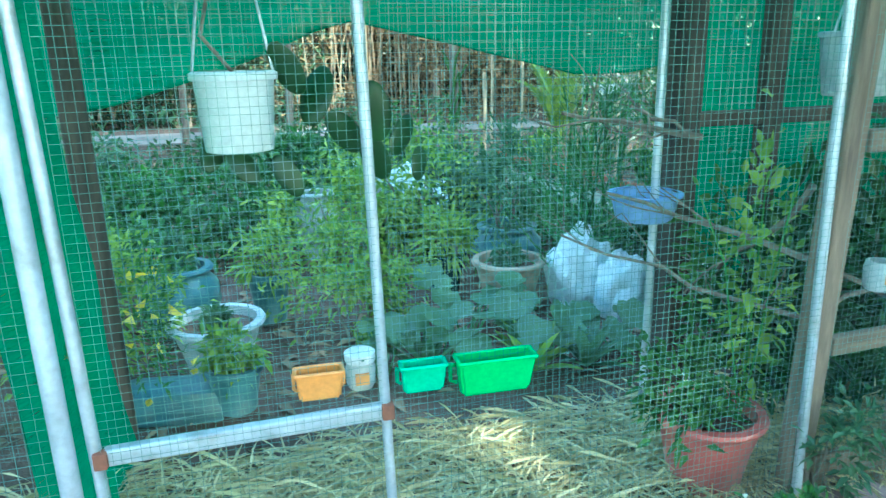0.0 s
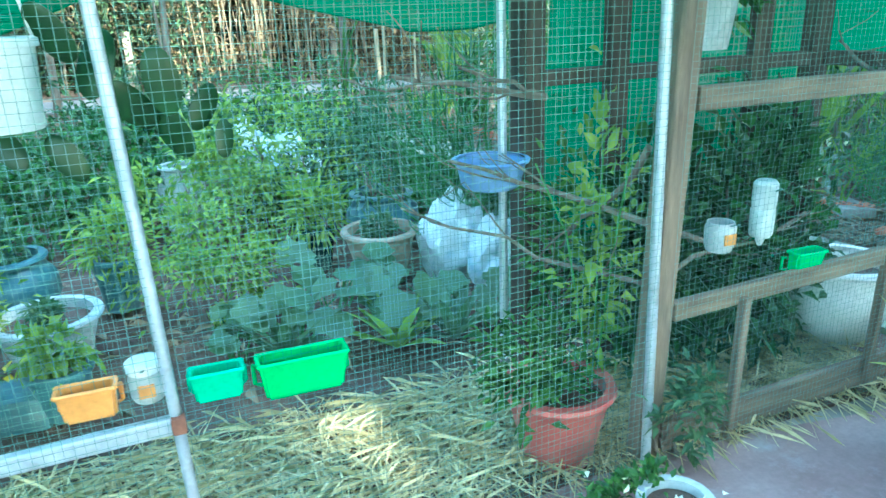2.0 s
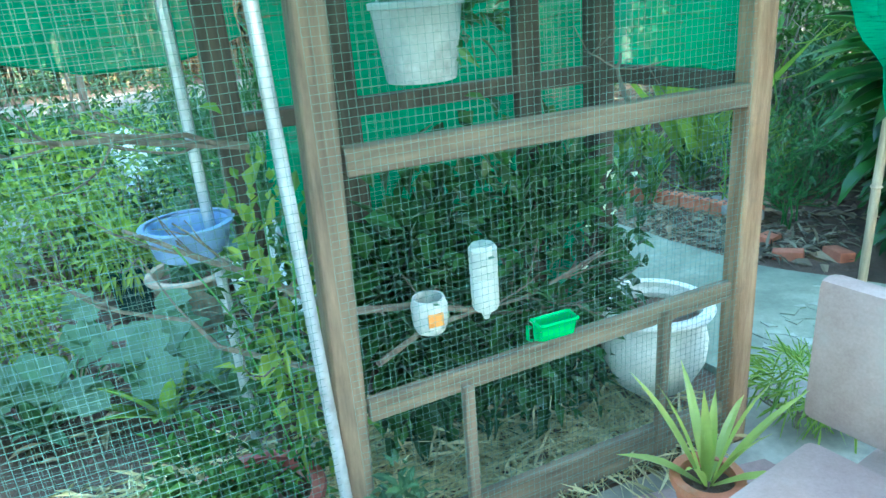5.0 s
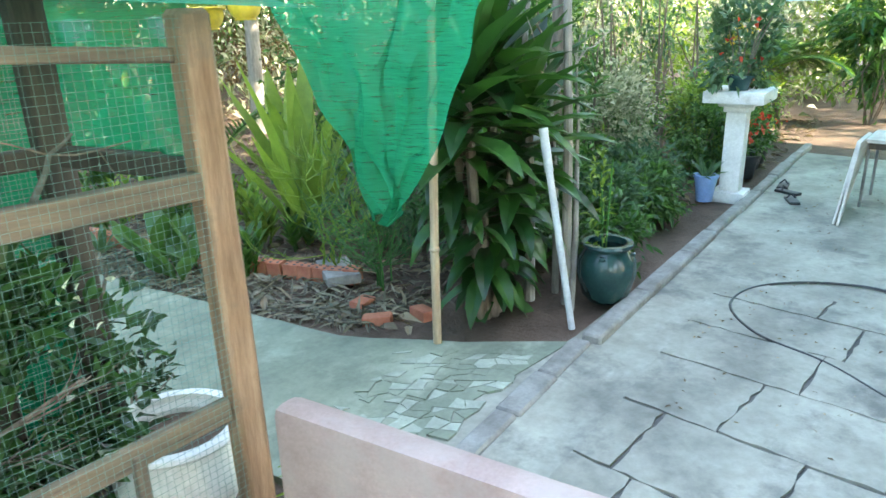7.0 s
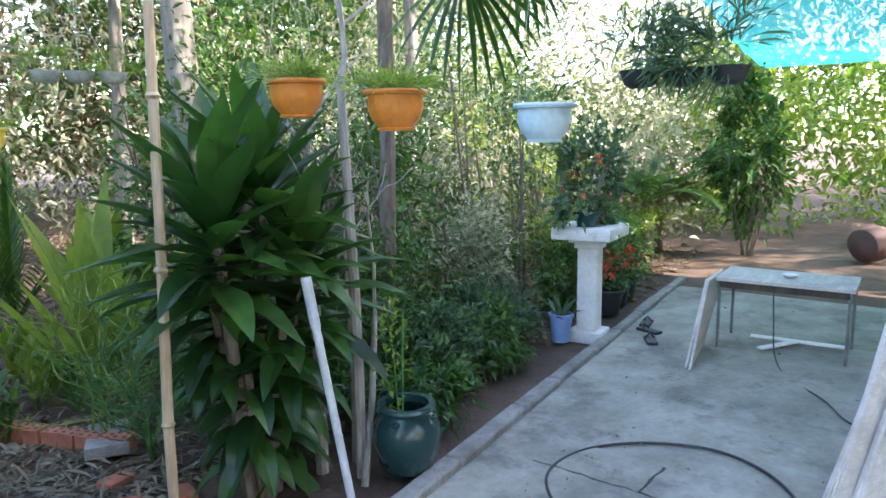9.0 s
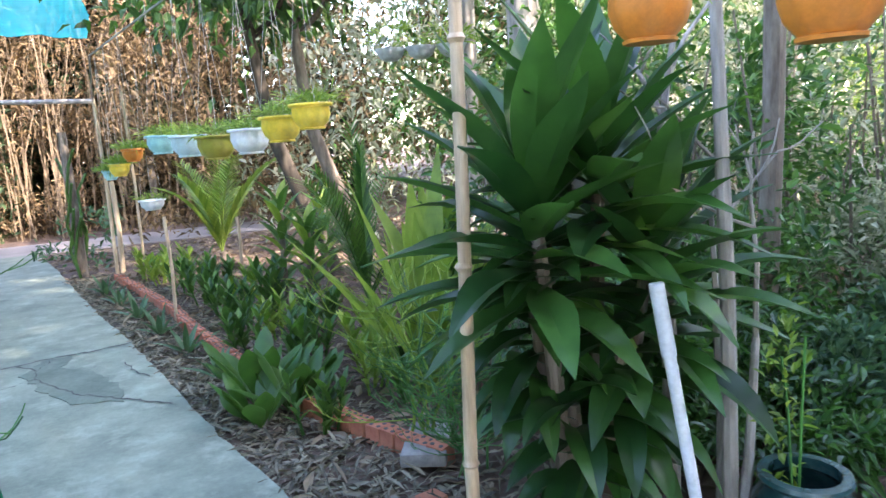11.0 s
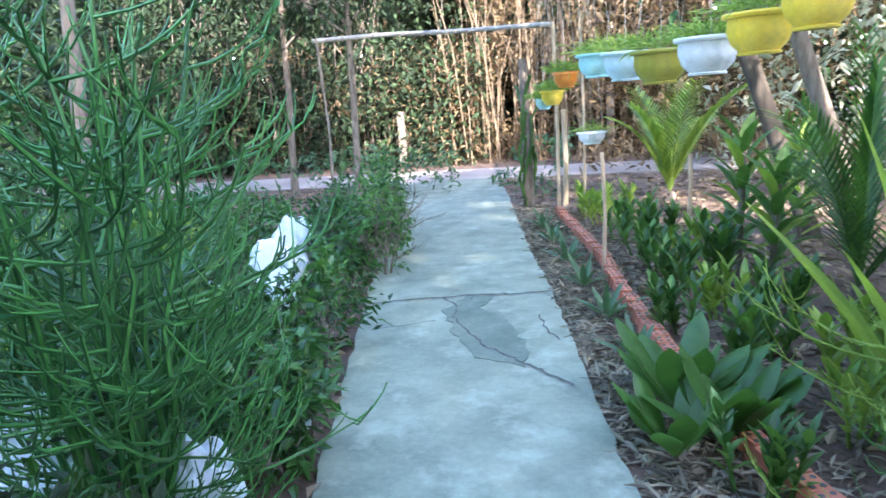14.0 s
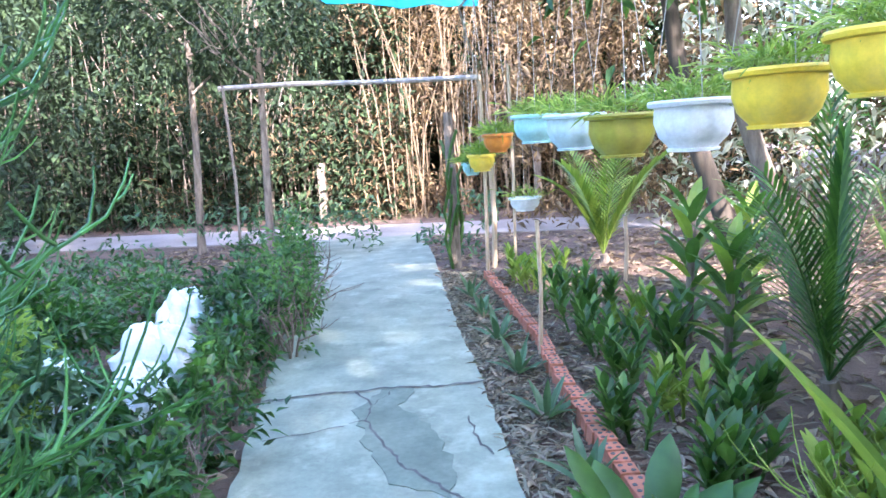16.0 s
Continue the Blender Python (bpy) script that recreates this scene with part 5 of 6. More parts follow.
for i, (x, y, rx, h, mat, s) in enumerate([(0.45, 4.4, 0.55, 0.42, "leaf_lime", 0.07), (0.95, 4.6, 0.55, 0.45, "leaf_lime", 0.06), (-0.3, 5.2, 0.7, 0.3, "leaf_dark", 0.09), (-1.3, 5.4, 0.7, 0.35, "leaf_dark", 0.08), 
                                           (0.3, 3.3, 0.35, 0.3, "leaf_lime", 0.05), (1.3, 4.7, 0.35, 0.4, "leaf_blue", 0.08), (0.0, 6.2, 0.7, 0.35, "leaf_dark", 0.09), (-1.2, 3.6, 0.5, 0.35, "leaf", 0.07),
                                           (2.3, 2.55, 0.28, 0.3, "leaf_shaded", 0.07), (-0.85, 2.9, 0.35, 0.35, "leaf_lime", 0.06), (-2.2, 3.6, 0.7, 0.5, "leaf", 0.08), (-2.0, 6.2, 0.8, 0.5, "leaf_blue", 0.1)]):
    bush((x, y, 0), (rx, rx * 0.8, h), int(1000 + 1900 * rx), s, mat, "leafy potted shrub in the garden behind the aviary", 100 + i, 4)
for i, (x, y, n, sz, sp, h) in enumerate([(0.62, 2.9, 14, 0.11, 0.26, 0.24), (1.12, 2.85, 16, 0.12, 0.28, 0.22), (1.5, 2.75, 9, 0.1, 0.2, 0.2), (0.85, 3.2, 10, 0.1, 0.25, 0.26), (0.35, 2.8, 8, 0.08, 0.16, 0.2)]):
    gourd_plant((x, y, 0), n, sz, sp, h, "leaf_blue", 180 + i)
rng = np.random.default_rng(55)
mar = base("marigold", "straggling plant with small yellow flowers", "plant", (-0.6, 2.55, 0))
foliage(mar, rng, 500, (0, 0, 0.4), (0.2, 0.12, 0.4), 0.05, "leaf", 0.3, 14)
foliage(mar, rng, 26, (0, -0.05, 0.4), (0.22, 0.1, 0.35), 0.045, "yellow_flower", 0.9, 12)
for i, (x, y) in enumerate([(0.55, 2.75), (1.0, 2.62), (1.25, 2.6)]):
    rosette((x, y, 0), 16, 0.3, 0.06, "leaf_lime" if i == 1 else "leaf_blue", "broad-leaved green seedling behind the wire", 60 + i, 0.7, up=0.8)

# ---- flower bed between path and patio ----
dracaena((4.47, 2.25, 0))
bp = base("bamboo_pole", "weathered bamboo pole standing in the bed", "pole", (4.04, 2.19, -0.02))
bm = bmesh.new(); tube(bm, [(0, 0, 0), (0.0, 0.0, 0.48), (0.03, 0.01, 1.2), (0.08, 0.04, 2.6)], [0.02, 0.02, 0.019, 0.017], 12); part("culm", bm, "bamboo", bp)
for z, dx in ((0.48, 0), (1.05, 0.02), (1.66, 0.045), (2.2, 0.065)):
    bm = bmesh.new(); lathe(bm, [(0.019, -0.012), (0.026, 0), (0.019, 0.012)], 12, (dx, dx * 0.4, z)); part("node", bm, "bamboo", bp)
bm = bmesh.new(); tube(bm, [(4.6, 1.815, -0.02), (4.51, 1.94, 0.93)], 0.017, 12); thing("white_pipe", bm, "pvc", "white plastic pipe leaning in the flower bed", "pipe")
bm = bmesh.new(); tube(bm, [(4.526, 1.918, 0.76), (4.507, 1.943, 0.96)], 0.021, 12); thing("pipe_sleeve", bm, "pvc", "grey sleeve on the end of a pipe", "pipe")
rng = np.random.default_rng(14)
for i, (x, y, tx, ty, h, r_) in enumerate([(4.86, 2.02, 4.84, 2.06, 1.75, 0.026), (4.8, 1.95, 5.05, 2.1, 0.7, 0.018), (4.78, 2.2, 4.8, 2.25, 1.2, 0.03), (4.95, 2.15, 4.98, 2.2, 0.8, 0.02)]):
    ob = base("young_tree", "young tree with a thin grey trunk", "tree", (x, y, -0.03), group="young trees in the bed")
    bm = bmesh.new(); tube(bm, [(0, 0, 0), ((tx - x) / 2 + 0.015, (ty - y) / 2, h / 2), (tx - x, ty - y, h)], [r_, r_ * 0.9, r_ * 0.7], 8); part("trunk", bm, "grey_bark", ob)
    bm = bmesh.new(); branching(bm, rng, (tx - x, ty - y, h - 0.01), (0.2, 0.2, 1), 0.5, r_ * 0.6, 2, 0.5, 5, kids=2); part("limb", bm, "grey_bark", ob)
jar = pot((4.985, 1.86, 0), 0.155, 0.31, "glaze", "dark teal glazed jar standing on the bed's edge", "belly", soil=False, name="glazed_jar")
for a in (200, 290, 20):
    bm = bmesh.new(); box(bm, (0.13 * math.cos(radians(a)), 0.13 * math.sin(radians(a)), 0.265), (0.03, 0.03, 0.022), (0, 0, a), 0.008); part("lug", bm, "glaze", jar)
rng = np.random.default_rng(15)
vine = base("vine", "slender green vine growing out of a jar", "plant", (4.965, 1.86, 0.25))
foliage(vine, rng, 90, (-0.04, 0.02, 0.3), (0.06, 0.05, 0.35), 0.05, "leaf_lime", 0.4, 10)
stalks(vine, rng, 2, (-0.02, 0, 0), 0.02, 0.55, 0.004, "twig", "vine_stem")

bm = bmesh.new(); box(bm, (0, 0, 0), (0.42, 0.2, 0.06), (0, 4, 0), bevel=0.012); thing("stone_slab", bm, "kerb", "old grey stone slab lying on the bed's soil", "slab", loc=(4.33, 3.28, 0.015), rz=62)
for k, (x, y, a) in enumerate(((4.14, 2.84, 20), (4.26, 2.5, 75), (4.05, 2.62, 130))):
    bm = bmesh.new(); box(bm, (0, 0, 0.03), (0.15, 0.085, 0.07), (3, 5, 0), bevel=0.01); thing("loose_brick", bm, "brick", "broken orange brick lying in the bed", "brick", "loose bricks in the bed", loc=(x, y, -0.05), rz=a)
BED = [(5.45, 2.25, 0.35, 0.24, "leaf_dark"), (5.9, 2.5, 0.4, 0.26, "leaf_blue"), (6.4, 2.45, 0.4, 0.26, "leaf"), (6.9, 2.65, 0.4, 0.28, "leaf_blue"), (5.6, 2.95, 0.5, 0.5, "leaf_dark"), (6.3, 3.2, 0.6, 0.6, "leaf"), (7.2, 3.2, 0.5, 0.6, "leaf_sunlit"),
       (8.3, 2.75, 0.5, 0.42, "leaf"), (8.8, 3.0, 0.5, 0.5, "leaf_lime"), (9.6, 3.1, 0.6, 0.5, "leaf"), (5.2, 3.4, 0.5, 0.6, "leaf_blue"), (10.6, 3.3, 0.7, 0.6, "leaf_lime"), (7.9, 3.6, 0.6, 0.7, "leaf"), (5.0, 2.7, 0.35, 0.4, "leaf_dark")]
for i, (x, y, rx, h, mat) in enumerate(BED):
    bush((x, y, 0), (rx, rx * 0.8, h * 0.8), int(1500 + 2400 * rx), 0.07, mat, "low leafy shrub in the flower bed", 200 + i, 5)
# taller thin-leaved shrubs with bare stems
for i, (x, y, rx, h, mat) in enumerate([(6.2, 3.6, 0.7, 1.0, "leaf"), (7.4, 4.2, 0.8, 1.1, "leaf_sunlit"), (5.5, 4.2, 0.6, 0.9, "leaf"), (8.8, 4.2, 0.9, 1.2, "leaf_blue"), (6.6, 5.2, 1.0, 1.3, "leaf"), (10.2, 4.6, 1.0, 1.3, "leaf_lime"), (11.6, 3.8, 0.9, 1.2, "leaf_sunlit"), (8.2, 6.2, 1.2, 1.5, "leaf_sunlit")]):
    bush((x, y, 0), (rx, rx, h), int(1300 + 1500 * rx), 0.09, mat, "tall sunlit shrub with bare stems and small leaves", 240 + i, 9, clumps=26, stem_mat="grey_bark")

ped = base("pedestal", "white plaster pedestal with a square top", "pedestal", (7.46, 2.17, -0.02), 8)
bm = bmesh.new(); box(bm, (0, 0, 0.035), (0.25, 0.25, 0.09), bevel=0.012); part("foot", bm, "white", ped)
bm = bmesh.new()
for sx, sy, z0, z1 in ((0.15, 0.15, 0.08, 0.7), (0.19, 0.19, 0.7, 0.745), (0.26, 0.26, 0.745, 0.78)):
    box(bm, (0, 0, (z0 + z1) / 2), (sx, sy, z1 - z0), bevel=0.01)
part("shaft", bm, "white", ped)
bm = bmesh.new(); box(bm, (0, 0, 0.825), (0.5, 0.44, 0.09), bevel=0.012); part("top_slab", bm, "white", ped)
rng = np.random.default_rng(16)
pot((7.35, 2.15, 0.852), 0.1, 0.1, "glaze", "small dark pot on a pedestal", "flare")
pot((7.6, 2.2, 0.852), 0.08, 0.08, "terracotta", "small terracotta pot on a pedestal", "flare")
pl = base("flower_plant", "bushy potted plant with red and yellow blooms", "plant", (7.4, 2.16, 0.93))
foliage(pl, rng, 850, (0, 0, 0.26), (0.36, 0.3, 0.34), 0.08, "leaf_blue", 0.5, 18)
stalks(pl, rng, 7, (0, 0, 0), 0.05, 0.5, 0.005, "bark")
foliage(pl, rng, 16, (0.0, 0, 0.25), (0.32, 0.25, 0.25), 0.05, "red_flower", 0.8, 8)
foliage(pl, rng, 22, (0.2, 0.1, 0.3), (0.12, 0.12, 0.1), 0.06, "yellow_flower", 0.8, 5)
bp2 = pot((7.22, 2.28, 0), 0.09, 0.2, "blue_pl", "blue plastic pot by the pedestal", "flare")
rosette((7.22, 2.28, 0.17), 12, 0.2, 0.05, "leaf_blue", "small succulent in a blue pot", 71, 0.5, up=0.9)
rng = np.random.default_rng(17)
for i, (x, y) in enumerate([(8.2, 2.35), (8.6, 2.45), (8.9, 2.5)]):
    pot((x, y, -0.002), 0.13, 0.2, "black_pl", "black plastic pot with red flowers", "flare", group="flower pots by the kerb")
    f = base("flower_plant", "small plant with bright red flowers", "plant", (x, y, 0.17), group="red flowers by the kerb")
    foliage(f, rng, 260, (0, 0, 0.14), (0.18, 0.18, 0.14), 0.06, "leaf_dark", 0.5, 9)
    foliage(f, rng, 60, (0, 0, 0.22), (0.2, 0.18, 0.1), 0.055, "red_flower", 0.8, 8)
bush((12.2, 2.25, 0), (0.55, 0.5, 0.95), 1900, 0.15, "leaf", "tall bushy tree with bare lower stems", 270, 9, z0=0.5)
# hanging pots, patio row
H1 = (("orange", (4.31, 1.72, 1.67)), ("orange", (4.37, 1.34, 1.62)))
for i, (m_, p_) in enumerate(H1):
    hanging_pot(p_, 0.092, 0.115, m_, "orange plastic hanging pot with grassy plants", 300 + i, "leaf_lime", n=480)
hanging_pot((4.59, 0.95, 1.572), 0.087, 0.108, "ltblue", "pale blue plastic hanging pot on cords", 303, n=60, flutes=0)
trip = base("hanging_planter", "black plastic three-cup hanging planter with grassy herbs", "hanging pot", (4.55, 0.53, 1.6))
for k in (-1, 0, 1):
    bm = bmesh.new(); lathe(bm, shell([(0.022, 0), (0.04, 0.01), (0.051, 0.04), (0.053, 0.045)], 0.005), 20, (k * 0.026, -k * 0.102, 0)); part("cup", bm, "black_pl", trip)
    bm = bmesh.new(); tube(bm, [(k * 0.026, -k * 0.102, 0.045), (k * 0.015, -k * 0.06, 0.75)], 0.0014, 4); part("cord", bm, "cord", trip)
    foliage(trip, np.random.default_rng(320 + k), 260, (k * 0.026, -k * 0.102, 0.1), (0.07, 0.07, 0.09), 0.08, "leaf_blue", 0.07, 6)
bm = bmesh.new(); tube(bm, [(4.25, 2.15, 2.56), (4.43, 1.1, 2.52), (4.66, -0.1, 2.34)], 0.006, 6); thing("wire_line", bm, "cord", "wire strung overhead carrying hanging pots", "wire", "hanging wires")
hanging_pot((3.38, 6.7, 1.02), 0.1, 0.08, "white_pl", "small white hanging basket with a trailing plant", 329, "leaf_lime", 160, 1.1)
trip = base("hanging_planter", "grey three-cup hanging planter with pale grassy plants", "hanging pot", (5.12, 4.91, 1.9))
for k in (-1, 0, 1):
    bm = bmesh.new(); lathe(bm, shell([(0.04, 0), (0.075, 0.02), (0.1, 0.07), (0.104, 0.08)], 0.006), 20, (k * 0.18, -k * 0.1, 0)); part("cup", bm, "grey_pot", trip)
    bm = bmesh.new(); tube(bm, [(k * 0.18, -k * 0.1, 0.08), (k * 0.05, -k * 0.03, 0.4), (0, 0, 0.6)], 0.003, 4); part("cord", bm, "cord", trip)
    foliage(trip, np.random.default_rng(340 + k), 130, (k * 0.18, -k * 0.1, 0.15), (0.12, 0.12, 0.1), 0.09, "leaf_lime", 0.08, 6)
bm = bmesh.new(); tube(bm, [(3.6, 4.4, 2.22), (5.12, 4.91, 2.5), (6.3, 5.55, 2.95)], 0.005, 6); thing("wire_line", bm, "cord", "wire strung across the bed carrying a planter", "wire", "hanging wires")
# path row
ROW = [("yellow", (3.97, 3.4, 1.55), 0.1), ("yellow", (3.89, 3.64, 1.515), 0.108), ("white_pl", (3.79, 3.9, 1.475), 0.112), ("olive", (3.67, 4.22, 1.46), 0.115), ("ltblue", (3.56, 4.52, 1.475), 0.11), ("cyan", (3.44, 4.84, 1.49), 0.1), ("orange", (3.28, 5.26, 1.43), 0.075), ("yellow", (3.19, 5.5, 1.34), 0.075), ("cyan", (3.13, 5.68, 1.3), 0.06)]
LBL = dict(yellow="bright yellow", white_pl="white", olive="olive-yellow", ltblue="pale blue", cyan="cyan", orange="orange")
for i, (m_, p_, r_) in enumerate(ROW):
    hanging_pot(p_, r_ * 0.86, r_ * 1.0, m_, LBL[m_] + " plastic hanging pot with grassy plants over the path's edge", 330 + i, "leaf_lime", 280, 0.75)
bm = bmesh.new(); tube(bm, [(4.02, 3.2, 2.32), (3.6, 4.4, 2.22), (3.1, 5.75, 2.06), (2.95, 9.5, 2.0)], 0.006, 6); thing("wire_line", bm, "cord", "wire strung beside the path carrying hanging pots", "wire", "hanging wires")

# ---- patio things ----
bm = bmesh.new()
tube(bm, smooth_line([(4.6, 0.2, 0.004), (4.78, 0.5, 0.006), (4.95, 0.78, 0.006), (5.05, 1.1, 0.006), (5.3, 1.32, 0.006), (5.6, 1.32, 0.006), (5.85, 1.14, 0.006), (5.99, 0.85, 0.006), (5.93, 0.6, 0.006), (5.72, 0.4, 0.006), (5.4, 0.3, 0.006)]), 0.0075, 8)
thing("hose", bm, "hose", "black rubber hose lying in a loop on the patio", "hose")
bm = bmesh.new(); tube(bm, smooth_line([(7.95, 1.0, 0.5), (7.75, 0.95, 0.3), (7.5, 0.85, 0.004), (7.0, 0.5, 0.004), (6.7, 0.3, 0.004), (6.5, -0.2, 0.004)]), 0.005, 6)
thing("cable", bm, "hose", "black electric cable trailing from the table", "cable")
table = base("low_table", "low wooden work table on thin legs", "table", (7.98, 0.92, -0.004), 3)
bm = bmesh.new(); box(bm, (0, 0, 0.5), (0.5, 0.86, 0.028), bevel=0.005); part("tabletop", bm, "ply", table)
bm = bmesh.new(); box(bm, (-0.22, 0, 0.465), (0.025, 0.8, 0.05)); box(bm, (0.22, 0, 0.465), (0.025, 0.8, 0.05)); part("apron", bm, "dark_wood", table)
for sx in (-0.22, 0.22):
    for sy in (-0.4, 0.4):
        bm = bmesh.new(); tube(bm, [(sx, sy, 0), (sx, sy, 0.487)], 0.011, 8); part("leg", bm, "steel", table)

bm = bmesh.new(); box(bm, (0, 0, 0.012), (0.05, 0.62, 0.014), bevel=0.002); thing("white_lath", bm, "paint", "thin white lath lying under the table", "lath", "laths under the table", loc=(8.12, 0.86, 0.01), rz=4)
bm = bmesh.new(); box(bm, (0, 0, 0.012), (0.05, 0.36, 0.014), bevel=0.002); thing("white_lath", bm, "paint", "short white lath lying under the table", "lath", "laths under the table", loc=(7.95, 0.95, 0.01), rz=62)
bm = bmesh.new(); lathe(bm, [(0.012, 0), (0.035, 0.004), (0.05, 0.022), (0.046, 0.024), (0.03, 0.012), (0.01, 0.01)], 16); thing("small_dish", bm, "paint", "small white dish on the table", "dish", loc=(7.95, 0.9, 0.513))


def board(corners, thick, mat, label, name="board", group="boards"):
    bm = bmesh.new()
    c = [Vector(v) for v in corners]
    nrm = (c[1] - c[0]).cross(c[3] - c[0]).normalized() * thick
    a = [bm.verts.new(v) for v in c]; b_ = [bm.verts.new(v + nrm) for v in c]
    bm.faces.new(a[::-1]); bm.faces.new(b_)
    for k in range(4):
        bm.faces.new((a[k], a[(k + 1) % 4], b_[(k + 1) % 4], b_[k]))
    bmesh.ops.bevel(bm, geom=list(bm.edges), offset=0.003, segments=1, affect="EDGES")
    bmesh.ops.recalc_face_normals(bm, faces=bm.faces)
    return thing(name, bm, mat, label, "board", group)


for k in range(2):
    o = k * 0.035
    board([(7.1 + o, 1.3 + o, 0), (7.75 + o, 1.42 + o, 0), (7.95 + o, 1.36 + o * 0.5, 0.52), (7.5 + o, 1.33 + o * 0.5, 0.52)], 0.018, "ply", "pale plywood sheet leaning on the low table")
for k in range(5):
    o = k * 0.028
    j = (k * 37 % 5) * 0.018
    board([(4.9 + o * 0.6, 0.31 - o, 0), (5.12 + o * 0.6, 0.14 - o, 0), (5.78 + o * 0.6, -0.06 - o + j, 0.86 + j), (5.56 + o * 0.6, 0.1 - o + j, 0.88 + j)], 0.022, "ply", "thick pale board in a leaning stack beside the house", group="leaning boards")
bm = bmesh.new(); tube(bm, [(5.69, -0.03, 0), (6.0, -0.137, 0.62), (6.35, -0.255, 1.345), (6.8, -0.405, 2.27)], [0.024, 0.023, 0.021, 0.019], 9); thing("pole", bm, "grey_bark", "grey wooden pole leaning on the eave", "pole")
for x, y, a in ((7.6, 1.74, 30), (7.85, 1.85, 70), (8.05, 1.95, 10)):
    bm = bmesh.new(); box(bm, (0, 0, 0.012), (0.2, 0.08, 0.024), bevel=0.01)
    sl = base("slipper", "dark rubber slipper lying on the patio", "slipper", (x, y, -0.005), a, group="slippers")
    part("sole", bm, "black_pl", sl)
    bm = bmesh.new(); tube(bm, [(0.03, -0.035, 0.02), (0.05, 0, 0.055), (0.03, 0.035, 0.02)], 0.008, 6); part("strap", bm, "black_pl", sl)
bm = bmesh.new(); lathe(bm, [(0.08, 0), (0.2, 0.08), (0.23, 0.24), (0.18, 0.38), (0.12, 0.42), (0.13, 0.45), (0.1, 0.445), (0.09, 0.3)], 28)
bmesh.ops.rotate(bm, verts=bm.verts, cent=(0, 0, 0), matrix=Euler((radians(80), 0, radians(60))).to_matrix())
thing("clay_jar", bm, "clay", "large brown clay jar lying on its side", "jar", loc=(12.2, 1.0, 0.17))
bm = bmesh.new()
for k in range(9):
    tube(bm, [(11.3 + 0.03 * k, -0.52 + 0.02 * (k % 3), 0.8), (11.3 + 0.03 * k, -0.5, 1.35)], 0.018, 6)
thing("stick_bundle", bm, "dark_wood", "bundle of dark sticks tied to a column", "sticks")
rosette((9.3, -0.2, 0.0), 22, 0.6, 0.05, "leaf_lime", "arching green plant near the house column", 72, 1.0, up=0.9)

# ---- along the path ----
pencil_bush((2.16, 2.95, 0), 1.8, 31, n=20, reach=0.6, arms=10, thick=0.0052)
pencil_bush((1.6, 3.4, 0), 1.3, 36, n=9, reach=0.42)
bush((1.98, 3.35, 0), (0.26, 0.26, 0.26), 800, 0.075, "leaf_deep", "dark leafy shrub under the pencil bush", 41, 9)
bush((1.86, 4.0, 0), (0.2, 0.24, 0.22), 520, 0.08, "leaf_deep", "dark leafy shrub beside the path", 42, 9)
bush((2.6, 2.4, 0), (0.22, 0.16, 0.3), 900, 0.06, "leaf_shaded", "dark leafy shrub at the aviary's corner", 38, 5)
bush((2.36, 2.66, 0), (0.28, 0.24, 0.3), 1100, 0.06, "leaf_dark", "dark leafy shrub behind the aviary", 37, 9)
bush((2.2, 3.7, 0), (0.18, 0.2, 0.2), 420, 0.09, "leaf_dark", "small leafy shrub with bare stems at the path's edge", 39, 9)
pencil_bush((4.35, 3.35, 0), 1.1, 32, "leaf_lime", 5, 0.5, 6, 0.0035)
pencil_bush((4.4, 2.95, 0), 0.7, 33, "twig", 7, 0.4, 7, 0.0028)
# darker leaf materials here put the verge's shade into the colour
LOW = [(1.75, 5.0, 0.3, 0.3, "leaf_deep"), (1.62, 5.9, 0.16, 0.35, "leaf_dark"), (1.42, 6.6, 0.18, 0.4, "leaf_deep"), (1.15, 7.2, 0.35, 0.4, "leaf_deep"), (1.0, 8.0, 0.35, 0.35, "leaf_dark"), (0.6, 8.9, 0.4, 0.4, "leaf_deep"), (1.0, 4.8, 0.5, 0.35, "leaf_deep"), (0.3, 7.4, 0.6, 0.45, "leaf_dark"), (-0.6, 8.4, 0.7, 0.4, "leaf_deep"), (-0.6, 6.6, 0.7, 0.35, "leaf_deep"), (1.85, 4.4, 0.25, 0.3, "leaf_dark")]
for i, (x, y, rx, h, mat) in enumerate(LOW):
    bush((x, y, 0), (rx, rx, h * 0.62), int(260 + 950 * rx), 0.085, mat, "low leafy shrub along the path's edge", 400 + i, 11, clumps=14)
for i, (x, y) in enumerate([(1.42, 7.9), (1.55, 7.3), (1.7, 6.7), (1.25, 8.6), (1.3, 8.2)]):
    bush((x, y, 0), (0.2, 0.2, 0.42), 300, 0.075, "leaf", "upright thin shrub with bare stems by the path", 420 + i, 8)
for i, (x, y) in enumerate([(2.0, 4.5), (1.88, 5.0), (1.72, 5.55), (1.66, 6.1), (1.52, 6.9), (2.16, 4.05)]):
    bush((x, y, 0), (0.13, 0.13, 0.26), 150, 0.085, "leaf_dark" if i % 2 else "leaf", "thin weed with upright bare stems beside the path", 460 + i, 6, "weed", "weed")
dish = pot((2.13, 4.06, -0.02), 0.06, 0.035, "grey_pot", "small pale dish lying on the soil", "flare", soil=False, name="dish")
STRIP = [(3.45, 5.6), (3.3, 6.3), (3.15, 7.0), (3.0, 7.7), (2.85, 8.4), (3.6, 4.9)]
for i, (x, y) in enumerate(STRIP):
    rosette((x, y, -0.02), 9, 0.26, 0.05, "leaf_blue", "young green seedling along the path's edge", 430 + i, 0.5, up=0.9, name="seedling")
